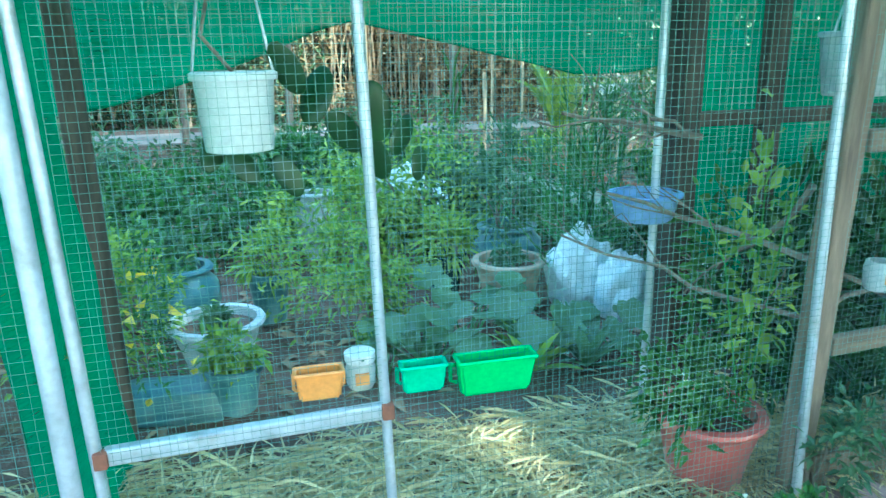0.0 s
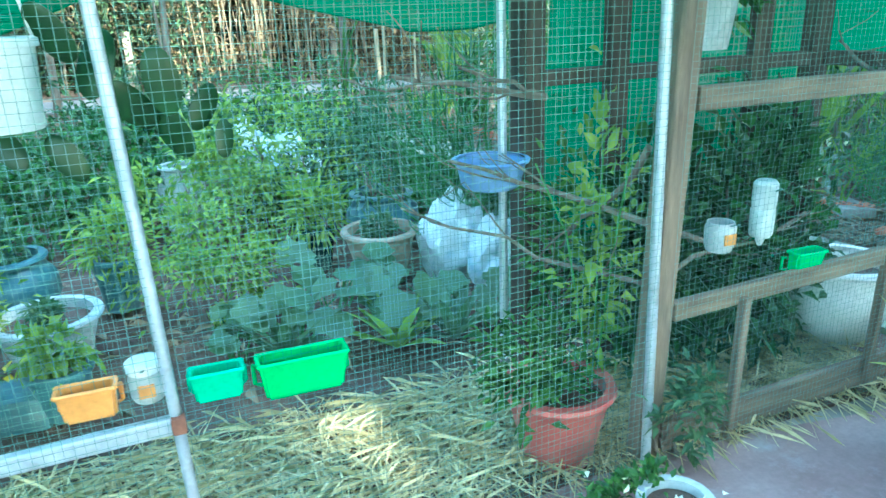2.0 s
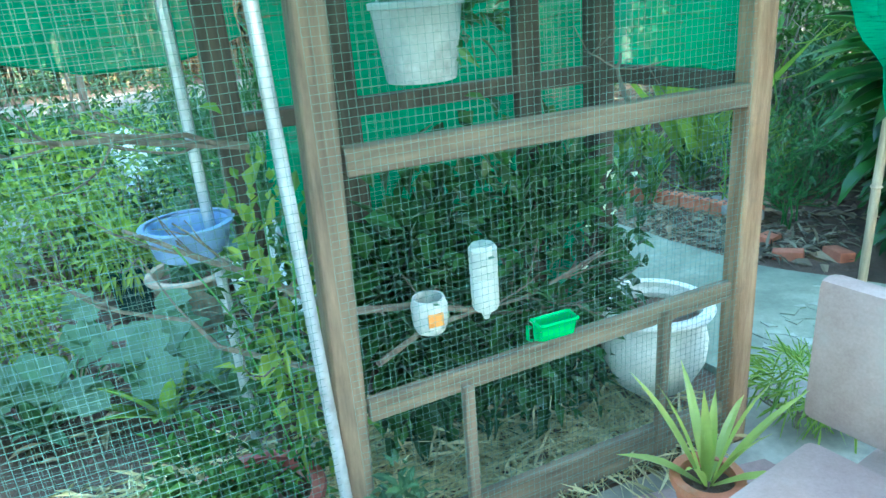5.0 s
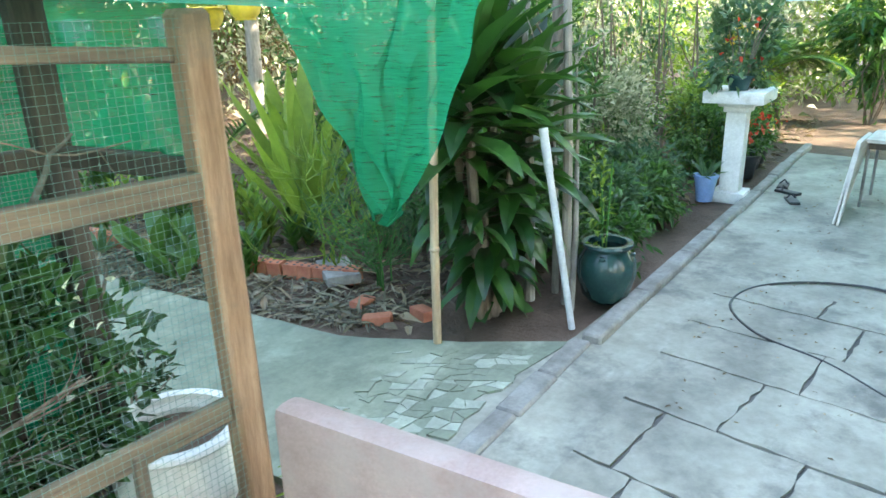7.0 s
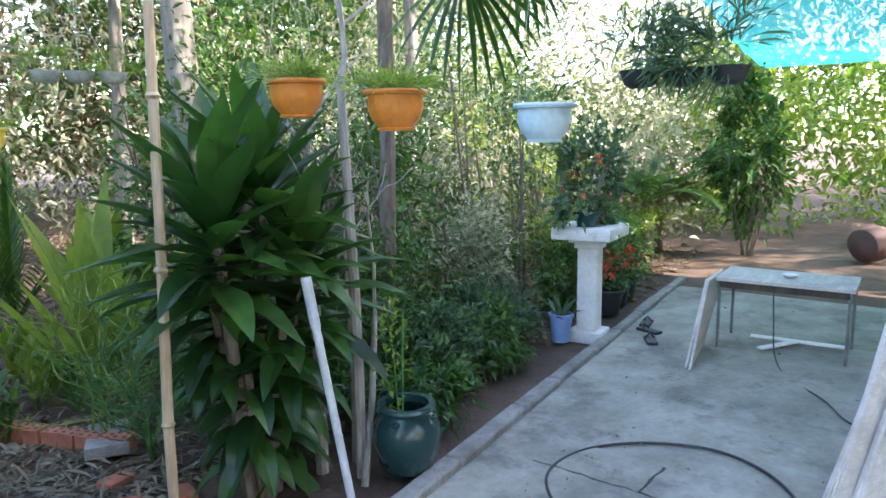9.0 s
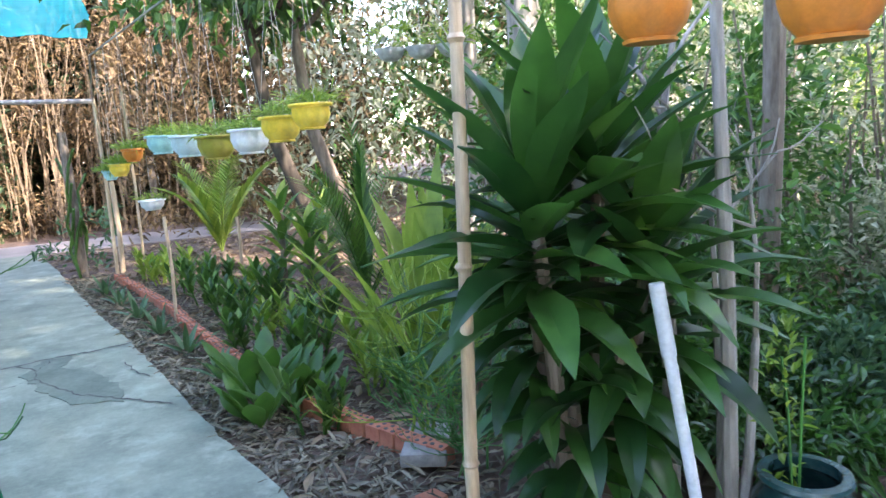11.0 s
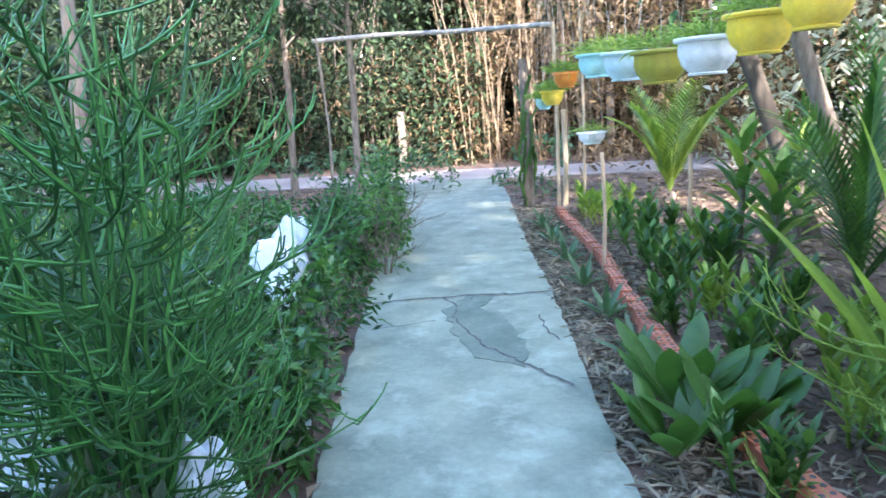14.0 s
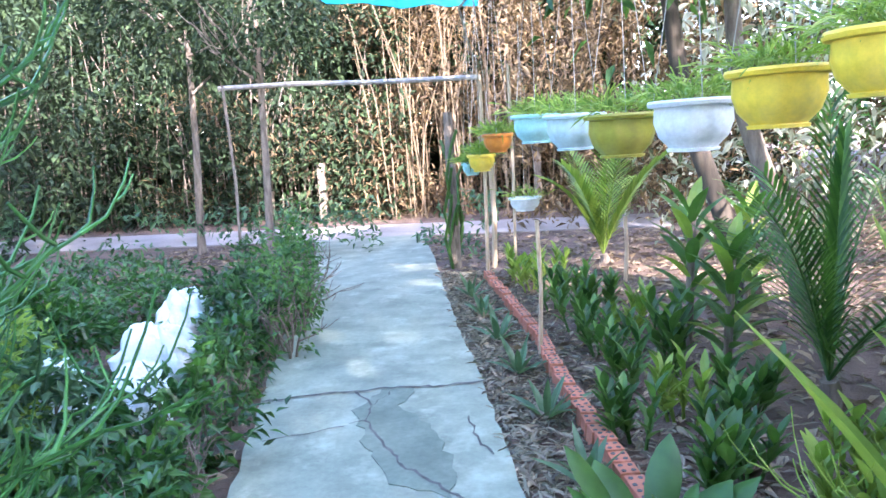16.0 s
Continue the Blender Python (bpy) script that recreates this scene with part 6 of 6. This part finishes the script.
for i, (x, y, s) in enumerate([(3.75, 4.35, 0.42), (3.9, 4.1, 0.36), (3.72, 7.2, 0.34), (3.6, 7.8, 0.32), (3.4, 8.6, 0.34), (3.85, 6.6, 0.32), (3.95, 6.0, 0.34), (4.1, 5.5, 0.3), (4.25, 5.0, 0.32), (4.0, 4.7, 0.34), (4.45, 4.5, 0.32), (4.5, 3.9, 0.3), (4.15, 5.2, 0.3), (3.3, 9.0, 0.3), (4.2, 6.3, 0.4), (3.7, 4.0, 0.34), (4.05, 7.0, 0.3), (3.95, 7.6, 0.32), (3.75, 8.2, 0.3), (3.6, 8.9, 0.3), (3.85, 5.3, 0.3), (4.4, 5.6, 0.34), (4.7, 4.9, 0.3), (4.05, 4.3, 0.3), (3.95, 3.75, 0.26), (4.35, 4.15, 0.3)]):
    if i in (0, 1, 15, 23):
        spoon_plant((x, y, -0.02), 11, s, s * 0.36, "leaf", 450 + i)
    else:
        clump_plant((x, y, -0.02), s * 1.15, "leaf_lime" if i % 3 == 1 else "leaf", 450 + i)
for i, (x, y, h) in enumerate([(4.35, 6.5, 0.9), (4.5, 6.2, 0.7), (4.9, 7.2, 0.8)]):
    ob = base("ti_plant", "upright green plant with layered broad leaves", "plant", (x, y, -0.02), group="ti plants")
    rng = np.random.default_rng(470 + i)
    bm = bmesh.new(); tube(bm, [(0, 0, 0), (0.03, 0.02, h)], 0.025, 8); part("stem", bm, "bark", ob)
    for k in range(26):
        bm = bmesh.new()
        a, t = k * 2.4, k / 25
        strap(bm, (0.02, 0.01, h * (0.15 + 0.85 * t)), (math.cos(a), math.sin(a), 0.5 + t), 0.34, 0.085, 0.9, 5, 0.2, 0.03, 0.3)
        part("leaf", bm, "leaf_lime" if k % 4 == 0 else "leaf", ob)
palm((4.85, 5.7, -0.02), 8, 1.3, "leaf", "young coconut palm with feathery fronds", 480, 0.15, 0.9, 1.2, 0.34, 0.019)
palm((4.2, 9.9, -0.02), 8, 1.5, "leaf_lime", "yellow-green palm seedling with upright fronds", 481, 0.1, 0.6, 1.15, 0.34, 0.03)
rosette((4.62, 3.95, -0.02), 13, 1.25, 0.17, "leaf_lime", "sunlit yellow-green plant with long upright leaves", 482, 0.45, up=1.25, name="banana_plant")
rosette((5.0, 4.6, -0.02), 12, 1.1, 0.2, "leaf_lime", "sunlit banana-like plant with broad leaves", 483, 0.6, up=1.15, name="banana_plant")

palm((10.9, 3.1, -0.02), 11, 0.95, "leaf", "small garden palm on a short trunk", 484, 0.75, 1.0, 0.75, 0.3, 0.03)
palm((11.9, 3.3, -0.02), 11, 0.9, "leaf_lime", "small sunlit palm on a short trunk", 485, 0.7, 1.0, 0.75, 0.3, 0.03)

# leaning trunks and tall trees
def tree(loc, top, r, label, seed, crown=(1.6, 1.6, 1.0), n=3500, mat="leaf", leaf=0.16, bark="bark", bend=0.0):
    rng = np.random.default_rng(seed)
    ob = base("tree", label, "tree", loc)
    t = Vector(top) - Vector(loc)
    bm = bmesh.new()
    mid = t * 0.5 + Vector((bend + rng.normal() * 0.06, rng.normal() * 0.06, 0))
    tube(bm, [(0, 0, -0.05), tuple(t * 0.08), tuple(mid), tuple(t)], [r * 1.35, r, r * 0.85, r * 0.6], 10)
    for _ in range(4):
        branching(bm, rng, t * rng.uniform(0.7, 1.0), Vector((rng.normal(), rng.normal(), 0.8)), crown[0] * 0.7, r * 0.4, 2, 0.5, 5, kids=3)
    part("trunk", bm, bark, ob)
    p, q = cloud(rng, n, tuple(t + Vector((0, 0, crown[2] * 0.4))), crown, 22)
    cr = new("crown", leaves("crown", rng, p, q + rng.normal(size=(n, 3)), leaf * rng.uniform(0.6, 1.3, n), leaf * 0.45, mat)); cr.parent = ob
    return ob


tree((5.11, 7.7, 0), (4.42, 7.8, 3.0), 0.085, "tree with a dark leaning trunk beside the path", 500, (1.5, 1.5, 0.9), 1300, bark="dark_wood", bend=-0.2)
tree((5.49, 7.7, 0), (4.9, 7.8, 3.2), 0.08, "tree with a grey leaning trunk beside the path", 501, (1.5, 1.5, 0.9), 1300, bend=-0.12)
tree((6.4, 5.6, 0), (6.2, 5.5, 4.4), 0.16, "tree with a thick pale sunlit trunk", 502, (2.2, 2.2, 1.2), 2200, bark="grey_bark")
tree((9.3, 5.6, 0), (9.2, 5.4, 4.6), 0.1, "slender tree behind the flower bed", 503, (2.2, 2.2, 1.3), 5000, "leaf_sunlit", bark="grey_bark")
tree((7.2, 8.5, 0), (7.4, 8.6, 4.4), 0.1, "garden tree with a pale straight trunk", 504, (2.2, 2.2, 1.3), 5000, "leaf_sunlit", bark="grey_bark")
tree((-2.6, 8.6, 0), (-2.4, 8.8, 4.5), 0.1, "garden tree behind the shrubs", 505, (2.2, 2.2, 1.5), 5000)
tree((0.2, 10.4, 0), (0.3, 10.4, 3.0), 0.05, "slender young tree beside the path's end", 506, (1.0, 1.0, 1.1), 3000, "leaf_shaded", leaf=0.1)
tree((-1.4, 11.8, 0), (-1.3, 11.9, 3.2), 0.06, "leafy young tree near the lane", 507, (1.3, 1.2, 1.3), 3800, "leaf_shaded", leaf=0.12)
# unseen trees, added only to keep direct sun off patio and path
for i, (x, y, k) in enumerate([(-8, -8, 1), (-3.5, -8.5, 1), (0.8, -8, 1.1), (5, -8.6, 1.1), (9, -8.2, 1.1), (11.6, -9.2, 0.9), (3, -10.5, 1.2), (7.4, -10.5, 1.2)]):
    tree((x, y, 0), (x + 0.3, y + 0.2, 7.4 * k), 0.2, "unseen tall tree added behind the yard to block the sun", 508 + i, (2.9, 2.4, 5.0 * k), 7200, leaf=0.42)

# fan palm hanging into view above the bed
fp = base("fan_palm", "fan palm with a tall trunk and drooping fan leaf", "palm", (6.05, 2.95, 0))
bm = bmesh.new(); tube(bm, [(0, 0, -0.03), (0.0, -0.05, 1.4), (-0.05, -0.1, 2.9)], [0.06, 0.05, 0.05], 9); part("trunk", bm, "bark", fp)
rng = np.random.default_rng(21)
for hub, aim in (((-0.55, -1.05, 2.28), (0.3, -0.1, -1)), ((0.7, -0.6, 2.7), (0.8, -0.2, -0.6)), ((-0.6, 0.3, 3.0), (-0.8, 0.4, 0.1)), ((0.1, 0.7, 3.0), (0.1, 0.9, 0.1))):
    bm = bmesh.new()
    tube(bm, [(-0.05, -0.1, 2.85), (hub[0] * 0.5, hub[1] * 0.5, 3.0), hub], 0.012, 6)
    ax = Vector(aim).normalized()
    s = ax.cross(Vector((0.3, 1, 0.2))).normalized()
    for k in range(15):
        a = radians(-70 + k * 10)
        strap(bm, hub, ax * math.cos(a) + s * math.sin(a), 0.62, 0.05, 0.5, 5, 0.25, 0.03, 0.4)
    part("fan_leaf", bm, "leaf_dark", fp)

# canes, posts and the far bar
for i, (x, y, h, r_) in enumerate([(3.44, 6.62, 0.88, 0.014), (2.95, 9.4, 2.05, 0.02), (3.25, 9.0, 2.1, 0.015), (4.3, 8.9, 0.6, 0.02), (3.0, 9.9, 1.1, 0.03)]):
    bm = bmesh.new(); tube(bm, [(x, y, -0.03), (x + 0.02, y, h / 2), (x + 0.01, y + 0.02, h)], r_, 8)
    thing("cane", bm, "bamboo", "pale wooden cane stuck in the bed", "cane", "canes in the bed")
cp = base("cactus_post", "wooden post overgrown with a climbing green cactus", "post", (2.55, 9.95, -0.03))
bm = bmesh.new(); tube(bm, [(0, 0, 0), (0.01, 0, 1.0), (0, 0.02, 1.75)], [0.07, 0.06, 0.05], 9); part("post", bm, "bark", cp)
rng = np.random.default_rng(23)
for k in range(9):
    a = rng.random() * math.tau
    bm = bmesh.new(); tube(bm, [(0.07 * math.cos(a), 0.07 * math.sin(a), 0.1 * k), (0.14 * math.cos(a), 0.14 * math.sin(a), 0.1 * k + 0.25), (0.09 * math.cos(a + 0.5), 0.09 * math.sin(a + 0.5), 0.1 * k + 0.55), (0.2 * math.cos(a + 0.8), 0.2 * math.sin(a + 0.8), 0.1 * k + 0.75)], 0.018, 6); part("cactus_stem", bm, "leaf", cp)
bm = bmesh.new(); tube(bm, [(0.1, 9.6, 2.12), (0.9, 9.78, 2.13), (1.7, 9.8, 2.09), (2.97, 9.42, 2.03)], 0.026, 8); thing("rail", bm, "grey_bark", "long pale pole laid level above the path", "pole")
for x in (0.15,):
    bm = bmesh.new(); tube(bm, [(x, 9.6, -0.03), (x + 0.03, 9.62, 1.1), (x, 9.6, 2.15)], 0.018, 8); thing("post", bm, "bark", "wooden post carrying the level pole", "post")
for x, y, h in ((-0.48, 15.1, 1.15), (-4.6, 16.2, 1.4), (3.6, 15.6, 1.4)):
    bm = bmesh.new(); box(bm, (0, 0, h / 2), (0.14, 0.14, h), bevel=0.012); thing("concrete_post", bm, "bark", "grey concrete fence post beyond the lane", "post", "fence posts", loc=(x, y, -0.03))

# ---- far growth ----
rng = np.random.default_rng(61)


def culms(x0, x1, y0, y1, n, h0, h1, mat, name, label):
    bm = bmesh.new()
    for _ in range(n):
        x, y, h = rng.uniform(x0, x1), rng.uniform(y0, y1), rng.uniform(h0, h1)
        tx, ty = rng.normal() * 0.5, rng.normal() * 0.3
        tube(bm, [(x, y, -0.03), (x + tx * 0.3, y + ty * 0.4, h * 0.5), (x + tx * 1.3, y + ty * 1.3, h)], [0.016, 0.013, 0.005], 4, False)
    return thing(name, bm, mat, label, "bamboo", kind="stuff")


def growth(x0, x1, y0, y1, z0, z1, n, size, mat, label, name, slim=0.4, hole=-0.15, fq=0.9):
    m = int(n * 1.6)
    p = np.column_stack([rng.uniform(x0, x1, m), rng.uniform(y0, y1, m), z0 + (z1 - z0) * rng.random(m)])
    keep = np.array([noise.noise(Vector(q) * fq) > hole for q in p])
    p = p[keep][:n]
    d = rng.normal(size=p.shape)
    ob = new(name, leaves(name, rng, p, d, size * rng.uniform(0.6, 1.4, len(p)), size * slim * rng.uniform(0.7, 1.2, len(p)), mat))
    return tagged(ob, label, "bushes", kind="stuff")


culms(0.5, 5.5, 15.0, 17.0, 130, 2.5, 5.5, "dry_cane", "dry_bamboo", "thicket of dry tan bamboo stems beyond the lane")
culms(-9, 0.5, 15.5, 17.5, 160, 2.5, 5.0, "bark", "dark_stems", "dark stems of a thicket beyond the lane")
bare = bmesh.new()
for _ in range(90):
    x, y, h = rng.uniform(5.4, 9.5), rng.uniform(3.0, 5.6), rng.uniform(0.9, 2.3)
    tx, ty = rng.normal() * 0.2, rng.normal() * 0.15
    tube(bare, [(x, y, -0.03), (x + tx * 0.3, y + ty * 0.4, h * 0.5), (x + tx * 1.3, y + ty * 1.3, h)], [0.014, 0.011, 0.005], 5, False)
thing("bare_stems", bare, "bark", "thin bare brown stems of the flower bed's shrubs", "stems", kind="stuff")
growth(0.0, 7.0, 15.2, 18.0, 0.0, 6.0, 30000, 0.17, "dry", "dry tan leaves on a bamboo thicket", "dry_foliage", 0.25, -0.1)
# thicket leaves carry their shade as a darker colour
growth(-11, 1.2, 15.0, 18.0, 0.0, 5.5, 32000, 0.19, "leaf_shaded", "green thicket beyond the lane, shade put into its leaf colour", "thicket", 0.4, -0.25)
growth(-11, 0.6, 14.8, 16.0, 0.0, 4.0, 7000, 0.16, "leaf_shaded", "green bushes beyond the lane", "thicket", 0.4, 0.0)
growth(3.0, 14, 12.5, 18.0, 0.0, 4.5, 24000, 0.18, "dry", "dry brown undergrowth behind the garden", "dry_foliage", 0.3, 0.0)
# these bushes get their sunlit brightness from the whitened leaf colour
growth(5.0, 17, 9.0, 15.0, 0.0, 5.5, 15000, 0.17, "leaf_sunlit", "bushes behind the garden, sunlight put into their leaf colour", "thicket", 0.4, 0.0)
growth(11, 18, 3.0, 10.0, 0.0, 5.5, 15000, 0.17, "leaf_sunlit", "sunlit bushes at the far end of the bed", "thicket", 0.4, 0.0)
growth(14, 19, -6, 5, 0.0, 5.0, 22000, 0.18, "leaf_lime", "sunlit bushes beyond the patio", "thicket", 0.4, 0.0)
growth(-12, -4, 4, 14, 0.0, 4.0, 14000, 0.2, "leaf_shaded", "green bushes beside the garden", "thicket", 0.4, -0.1)
growth(-8, 3, 10.5, 12.4, 0.0, 0.7, 5000, 0.12, "leaf_blue", "low green undergrowth before the lane", "undergrowth", 0.4, 0.05)

growth(-4.5, 1.0, 15.0, 17.2, 0.0, 5.5, 9000, 0.17, "dry", "brown dry leaves among the dark thicket", "dry_foliage", 0.25, 0.1)
# dark leaf backing that closes sky gaps, shade painted in
growth(-16, 6, 19.2, 21.5, 0.0, 9.0, 15000, 0.55, "leaf_shaded", "backing of woods behind the thicket, deep shade in its colour", "thicket", 0.5, -0.9)
growth(-12, 9, 17.4, 19.2, 0.0, 7.5, 22000, 0.34, "leaf_shaded", "woods behind the thicket, shade put into their leaf colour", "thicket", 0.5, -0.5)
growth(9, 20, 9.0, 18.0, 2.0, 7.0, 12000, 0.3, "leaf", "tall trees behind the garden", "thicket", 0.45, -0.1)

# far woods all round
n = 90000
ang = rng.uniform(0, math.tau, n)
rad = 19 + 11 * rng.random(n) ** 1.2
hh = rng.random(n) ** 0.9 * 9.5
keep = np.array([noise.noise(Vector((math.cos(a) * 4, math.sin(a) * 4, z * 0.5))) > -0.2 + 0.035 * z for a, z in zip(ang, hh)])
p = np.column_stack([3 + np.cos(ang) * rad, 4 + np.sin(ang) * rad, hh])[keep]
ob = new("far_trees", leaves("far_trees", rng, p, rng.normal(size=p.shape), rng.uniform(0.3, 0.75, len(p)), rng.uniform(0.15, 0.32, len(p)), "leaf"))
tagged(ob, "dense woods around the garden", "trees", kind="stuff")

# litter on the soil
n = 17000
px, py = rng.uniform(-2, 12, n), rng.uniform(2.4, 12.4, n)
p = np.column_stack([px, py, np.full(n, -0.022)])
edge = np.interp(py, [1.7, 3.2, 6.0, 8.5, 12.7], [4.4, 3.65, 3.1, 2.6, 1.75])
left = np.interp(py, [1.7, 2.65, 4.76, 7.1, 8.8, 12.7], [3.0, 2.75, 2.1, 1.5, 1.1, 0.0])
ok = ((px > edge + 0.02) | (px < left - 0.02)) & (py > np.array([kerb_y(x) for x in px]) + 0.2) & ((px > 3.0) | (py > 2.55))
p = p[ok]
d = np.column_stack([rng.normal(size=len(p)), rng.normal(size=len(p)), np.abs(rng.normal(size=len(p))) * 0.15])
ob = new("leaf_litter", leaves("leaf_litter", rng, p, d, rng.uniform(0.05, 0.17, len(p)), rng.uniform(0.015, 0.05, len(p)), "litter"))
tagged(ob, "dry fallen leaves scattered on the soil", "leaf litter", kind="stuff")
n = 7500
py = rng.uniform(2.6, 9.6, n)
px = np.interp(py, [1.7, 3.2, 6.0, 8.5, 12.7], [4.4, 3.65, 3.1, 2.6, 1.75]) + 0.02 + rng.exponential(0.4, n)
p = np.column_stack([px, py, -0.021 + 0.012 * rng.random(n)])
d = np.column_stack([rng.normal(size=n), rng.normal(size=n), np.abs(rng.normal(size=n)) * 0.2])
ob = new("bamboo_litter", leaves("bamboo_litter", rng, p, d, rng.uniform(0.05, 0.15, n), rng.uniform(0.007, 0.022, n), "litter_pale"))
tagged(ob, "pale dry bamboo leaves strewn beside the path", "leaf litter", kind="stuff")
n = 260
p = np.column_stack([rng.uniform(4.2, 9.6, n), np.zeros(n), np.full(n, 0.011)])
p[:, 1] = [kerb_y(x) - 0.32 - abs(rng.normal()) * 0.5 for x in p[:, 0]]
d = np.column_stack([rng.normal(size=n), rng.normal(size=n), np.full(n, 0.05)])
ob = new("dirt_specks", leaves("dirt_specks", rng, p, d, rng.uniform(0.008, 0.03, n), rng.uniform(0.005, 0.014, n), "litter"))
tagged(ob, "small dark specks of dirt on the patio", "dirt", kind="stuff")

# darker patch and cracks in the path
bm = bmesh.new(); slab(bm, ragged([(2.52, 6.0), (2.42, 5.7), (2.58, 5.25), (2.78, 4.9), (3.05, 4.75), (3.02, 5.1), (2.86, 5.5), (2.66, 5.75), (2.7, 6.0), (2.52, 6.0)], 0.06, 0.02, 21)[:-1], -0.01, 0.0045)
thing("dark_patch", bm, "patch", "darker smooth patch on the concrete path", "patch", kind="structure", smooth=False)
for pts in ([(1.83, 5.82), (2.1, 5.93), (2.35, 5.97), (2.6, 6.04), (2.85, 6.04), (3.1, 6.12)], [(2.6, 6.04), (2.5, 5.75), (2.52, 5.55), (2.62, 5.35), (2.8, 5.05), (3.1, 4.75), (3.3, 4.55)], [(2.52, 5.55), (2.3, 5.42), (2.05, 5.3)], [(2.35, 5.97), (2.45, 5.85), (2.5, 5.75)], [(3.05, 5.6), (3.12, 5.3), (3.2, 5.15)]):
    bm = bmesh.new()
    fine = ragged(pts, 0.04, 0.012, 9)
    wide = 1.0 if len(pts) == 6 else 0.6
    w = [wide * (0.006 + 0.009 * abs(math.sin(k * 1.7))) for k in range(len(fine))]
    prev = None
    for (x, y), ww in zip(fine, w):
        row = (bm.verts.new((x - ww * 0.5, y - ww, 0.0065)), bm.verts.new((x + ww * 0.5, y + ww, 0.0065)))
        if prev:
            bm.faces.new((prev[0], prev[1], row[1], row[0]))
        prev = row
    thing("path_crack", bm, "joint", "dark crack running across the concrete path", "crack", kind="structure", smooth=False)

# ---- pieces: flagstones, broken concrete, brick edging ----
flags = base("flagstones", "worn grey flagstones set in the patio", "paving", (0, 0, 0), kind="structure")
bm = bmesh.new(); slab(bm, [(3.3, -0.9), (5.7, -0.9), (5.7, kerb_y(5.7) - 0.26), (3.3, kerb_y(3.3) - 0.26)], -0.008, -0.003); part("mortar_bed", bm, "joint", flags, "dark earth in the joints", False)
r = random.Random(8)
COURSES = [(3.3, 3.72, (1.0, 0.45, -0.1, -0.6)), (3.72, 4.15, (1.1, 0.63, 0.1, -0.45)), (4.15, 4.6, (0.9, 0.4, -0.2)), (4.6, 5.0, (0.77, 0.25, -0.35)), (5.0, 5.4, (0.74, 0.1, -0.5)), (5.4, 5.7, (0.95, 0.3, -0.3))]
for x0, x1, cuts in COURSES:
    joints = [(kerb_y(x0) - 0.25, kerb_y(x1) - 0.25)] + [(y + r.uniform(-.02, .02), y + r.uniform(-.02, .02)) for y in cuts] + [(-0.88, -0.88)]
    for (yl1, yr1), (yl0, yr0) in zip(joints, joints[1:]):
        g = r.uniform(0.004, 0.008)
        c = ragged([(x0 + g, yl0 + g), (x1 - g, yr0 + g), (x1 - g, yr1 - g), (x0 + g, yl1 - g), (x0 + g, yl0 + g)], 0.05, 0.008, int(x0 * 100 + yl0 * 1000))[:-1]
        bm = bmesh.new(); slab(bm, c, -0.004, 0.005 + r.uniform(0, 0.005))
        part("flagstone", bm, "patio", flags, "", False)
broken = base("broken_concrete", "cracked and crumbled patch of concrete at the path's start", "paving", (0, 0, 0), kind="structure")
CR = [Vector((3.19, 2.05)), Vector((3.3, 1.6)), Vector((4.3, 1.78)), Vector((3.86, 2.26))]
NU, NV = 17, 9
grid = {}
for a in range(NU + 1):
    for b in range(NV + 1):
        p = CR[0].lerp(CR[3], a / NU).lerp(CR[1].lerp(CR[2], a / NU), b / NV)
        grid[a, b] = p + Vector((r.uniform(-.024, .024), r.uniform(-.024, .024)))
for a in range(NU):
    for b in range(NV):
        if r.random() < (0.15 if 2 < b < 7 else 0.45):
            continue
        q = [grid[a, b], grid[a, b + 1], grid[a + 1, b + 1], grid[a + 1, b]]
        m = sum(q, Vector((0, 0))) / 4
        k = r.uniform(0.86, 0.99)
        c = []
        for p0, p1 in zip(q, q[1:] + q[:1]):
            c += [m + (p0 - m) * k, m + (p0.lerp(p1, r.uniform(0.35, 0.65)) - m) * (k + r.uniform(-0.1, 0.04))]
        bm = bmesh.new(); slab(bm, [tuple(v) for v in c], -0.008, 0.001 + r.uniform(0, 0.006))
        part("fragment", bm, ("concrete", "concrete", "lime")[r.randrange(3)], broken, "", False)

edging = base("brick_edging", "row of perforated orange bricks edging the garden bed", "edging", (0, 0, 0), kind="structure")
EDGE = [(4.35, 3.1), (4.11, 3.65), (3.92, 4.15), (3.74, 4.96), (3.53, 6.2), (3.44, 6.95), (2.95, 9.25)]
bm = bmesh.new(); box(bm, (0, 0, 0), (0.082, 0.094, 0.1), bevel=0.004); brick_me = link_mesh("brick", bm, "brick", False)
bm = bmesh.new()
for hx in (-0.02, 0.02):
    for hy in (-0.024, 0.024):
        lathe(bm, [(0.011, 0), (0.011, 0.0025)], 8, (hx, hy, 0.0495))
hole_me = link_mesh("core_hole", bm, "joint", False)
for (x0, y0), (x1, y1) in zip(EDGE, EDGE[1:]):
    L = math.hypot(x1 - x0, y1 - y0)
    nb = max(1, int(L / 0.098))
    ang = math.degrees(math.atan2(y1 - y0, x1 - x0)) - 90
    for k in range(nb):
        t = (k + 0.5) / nb
        bk = new("brick", brick_me)
        bk.matrix_basis = pose(x0 + (x1 - x0) * t + r.uniform(-.008, .008), y0 + (y1 - y0) * t, 0.01 + r.uniform(-.008, .008), r.uniform(-4, 4), r.uniform(-5, 5), ang + r.uniform(-4, 4))
        bk.parent = edging
        ho = new("core_hole", hole_me)
        ho.parent = bk
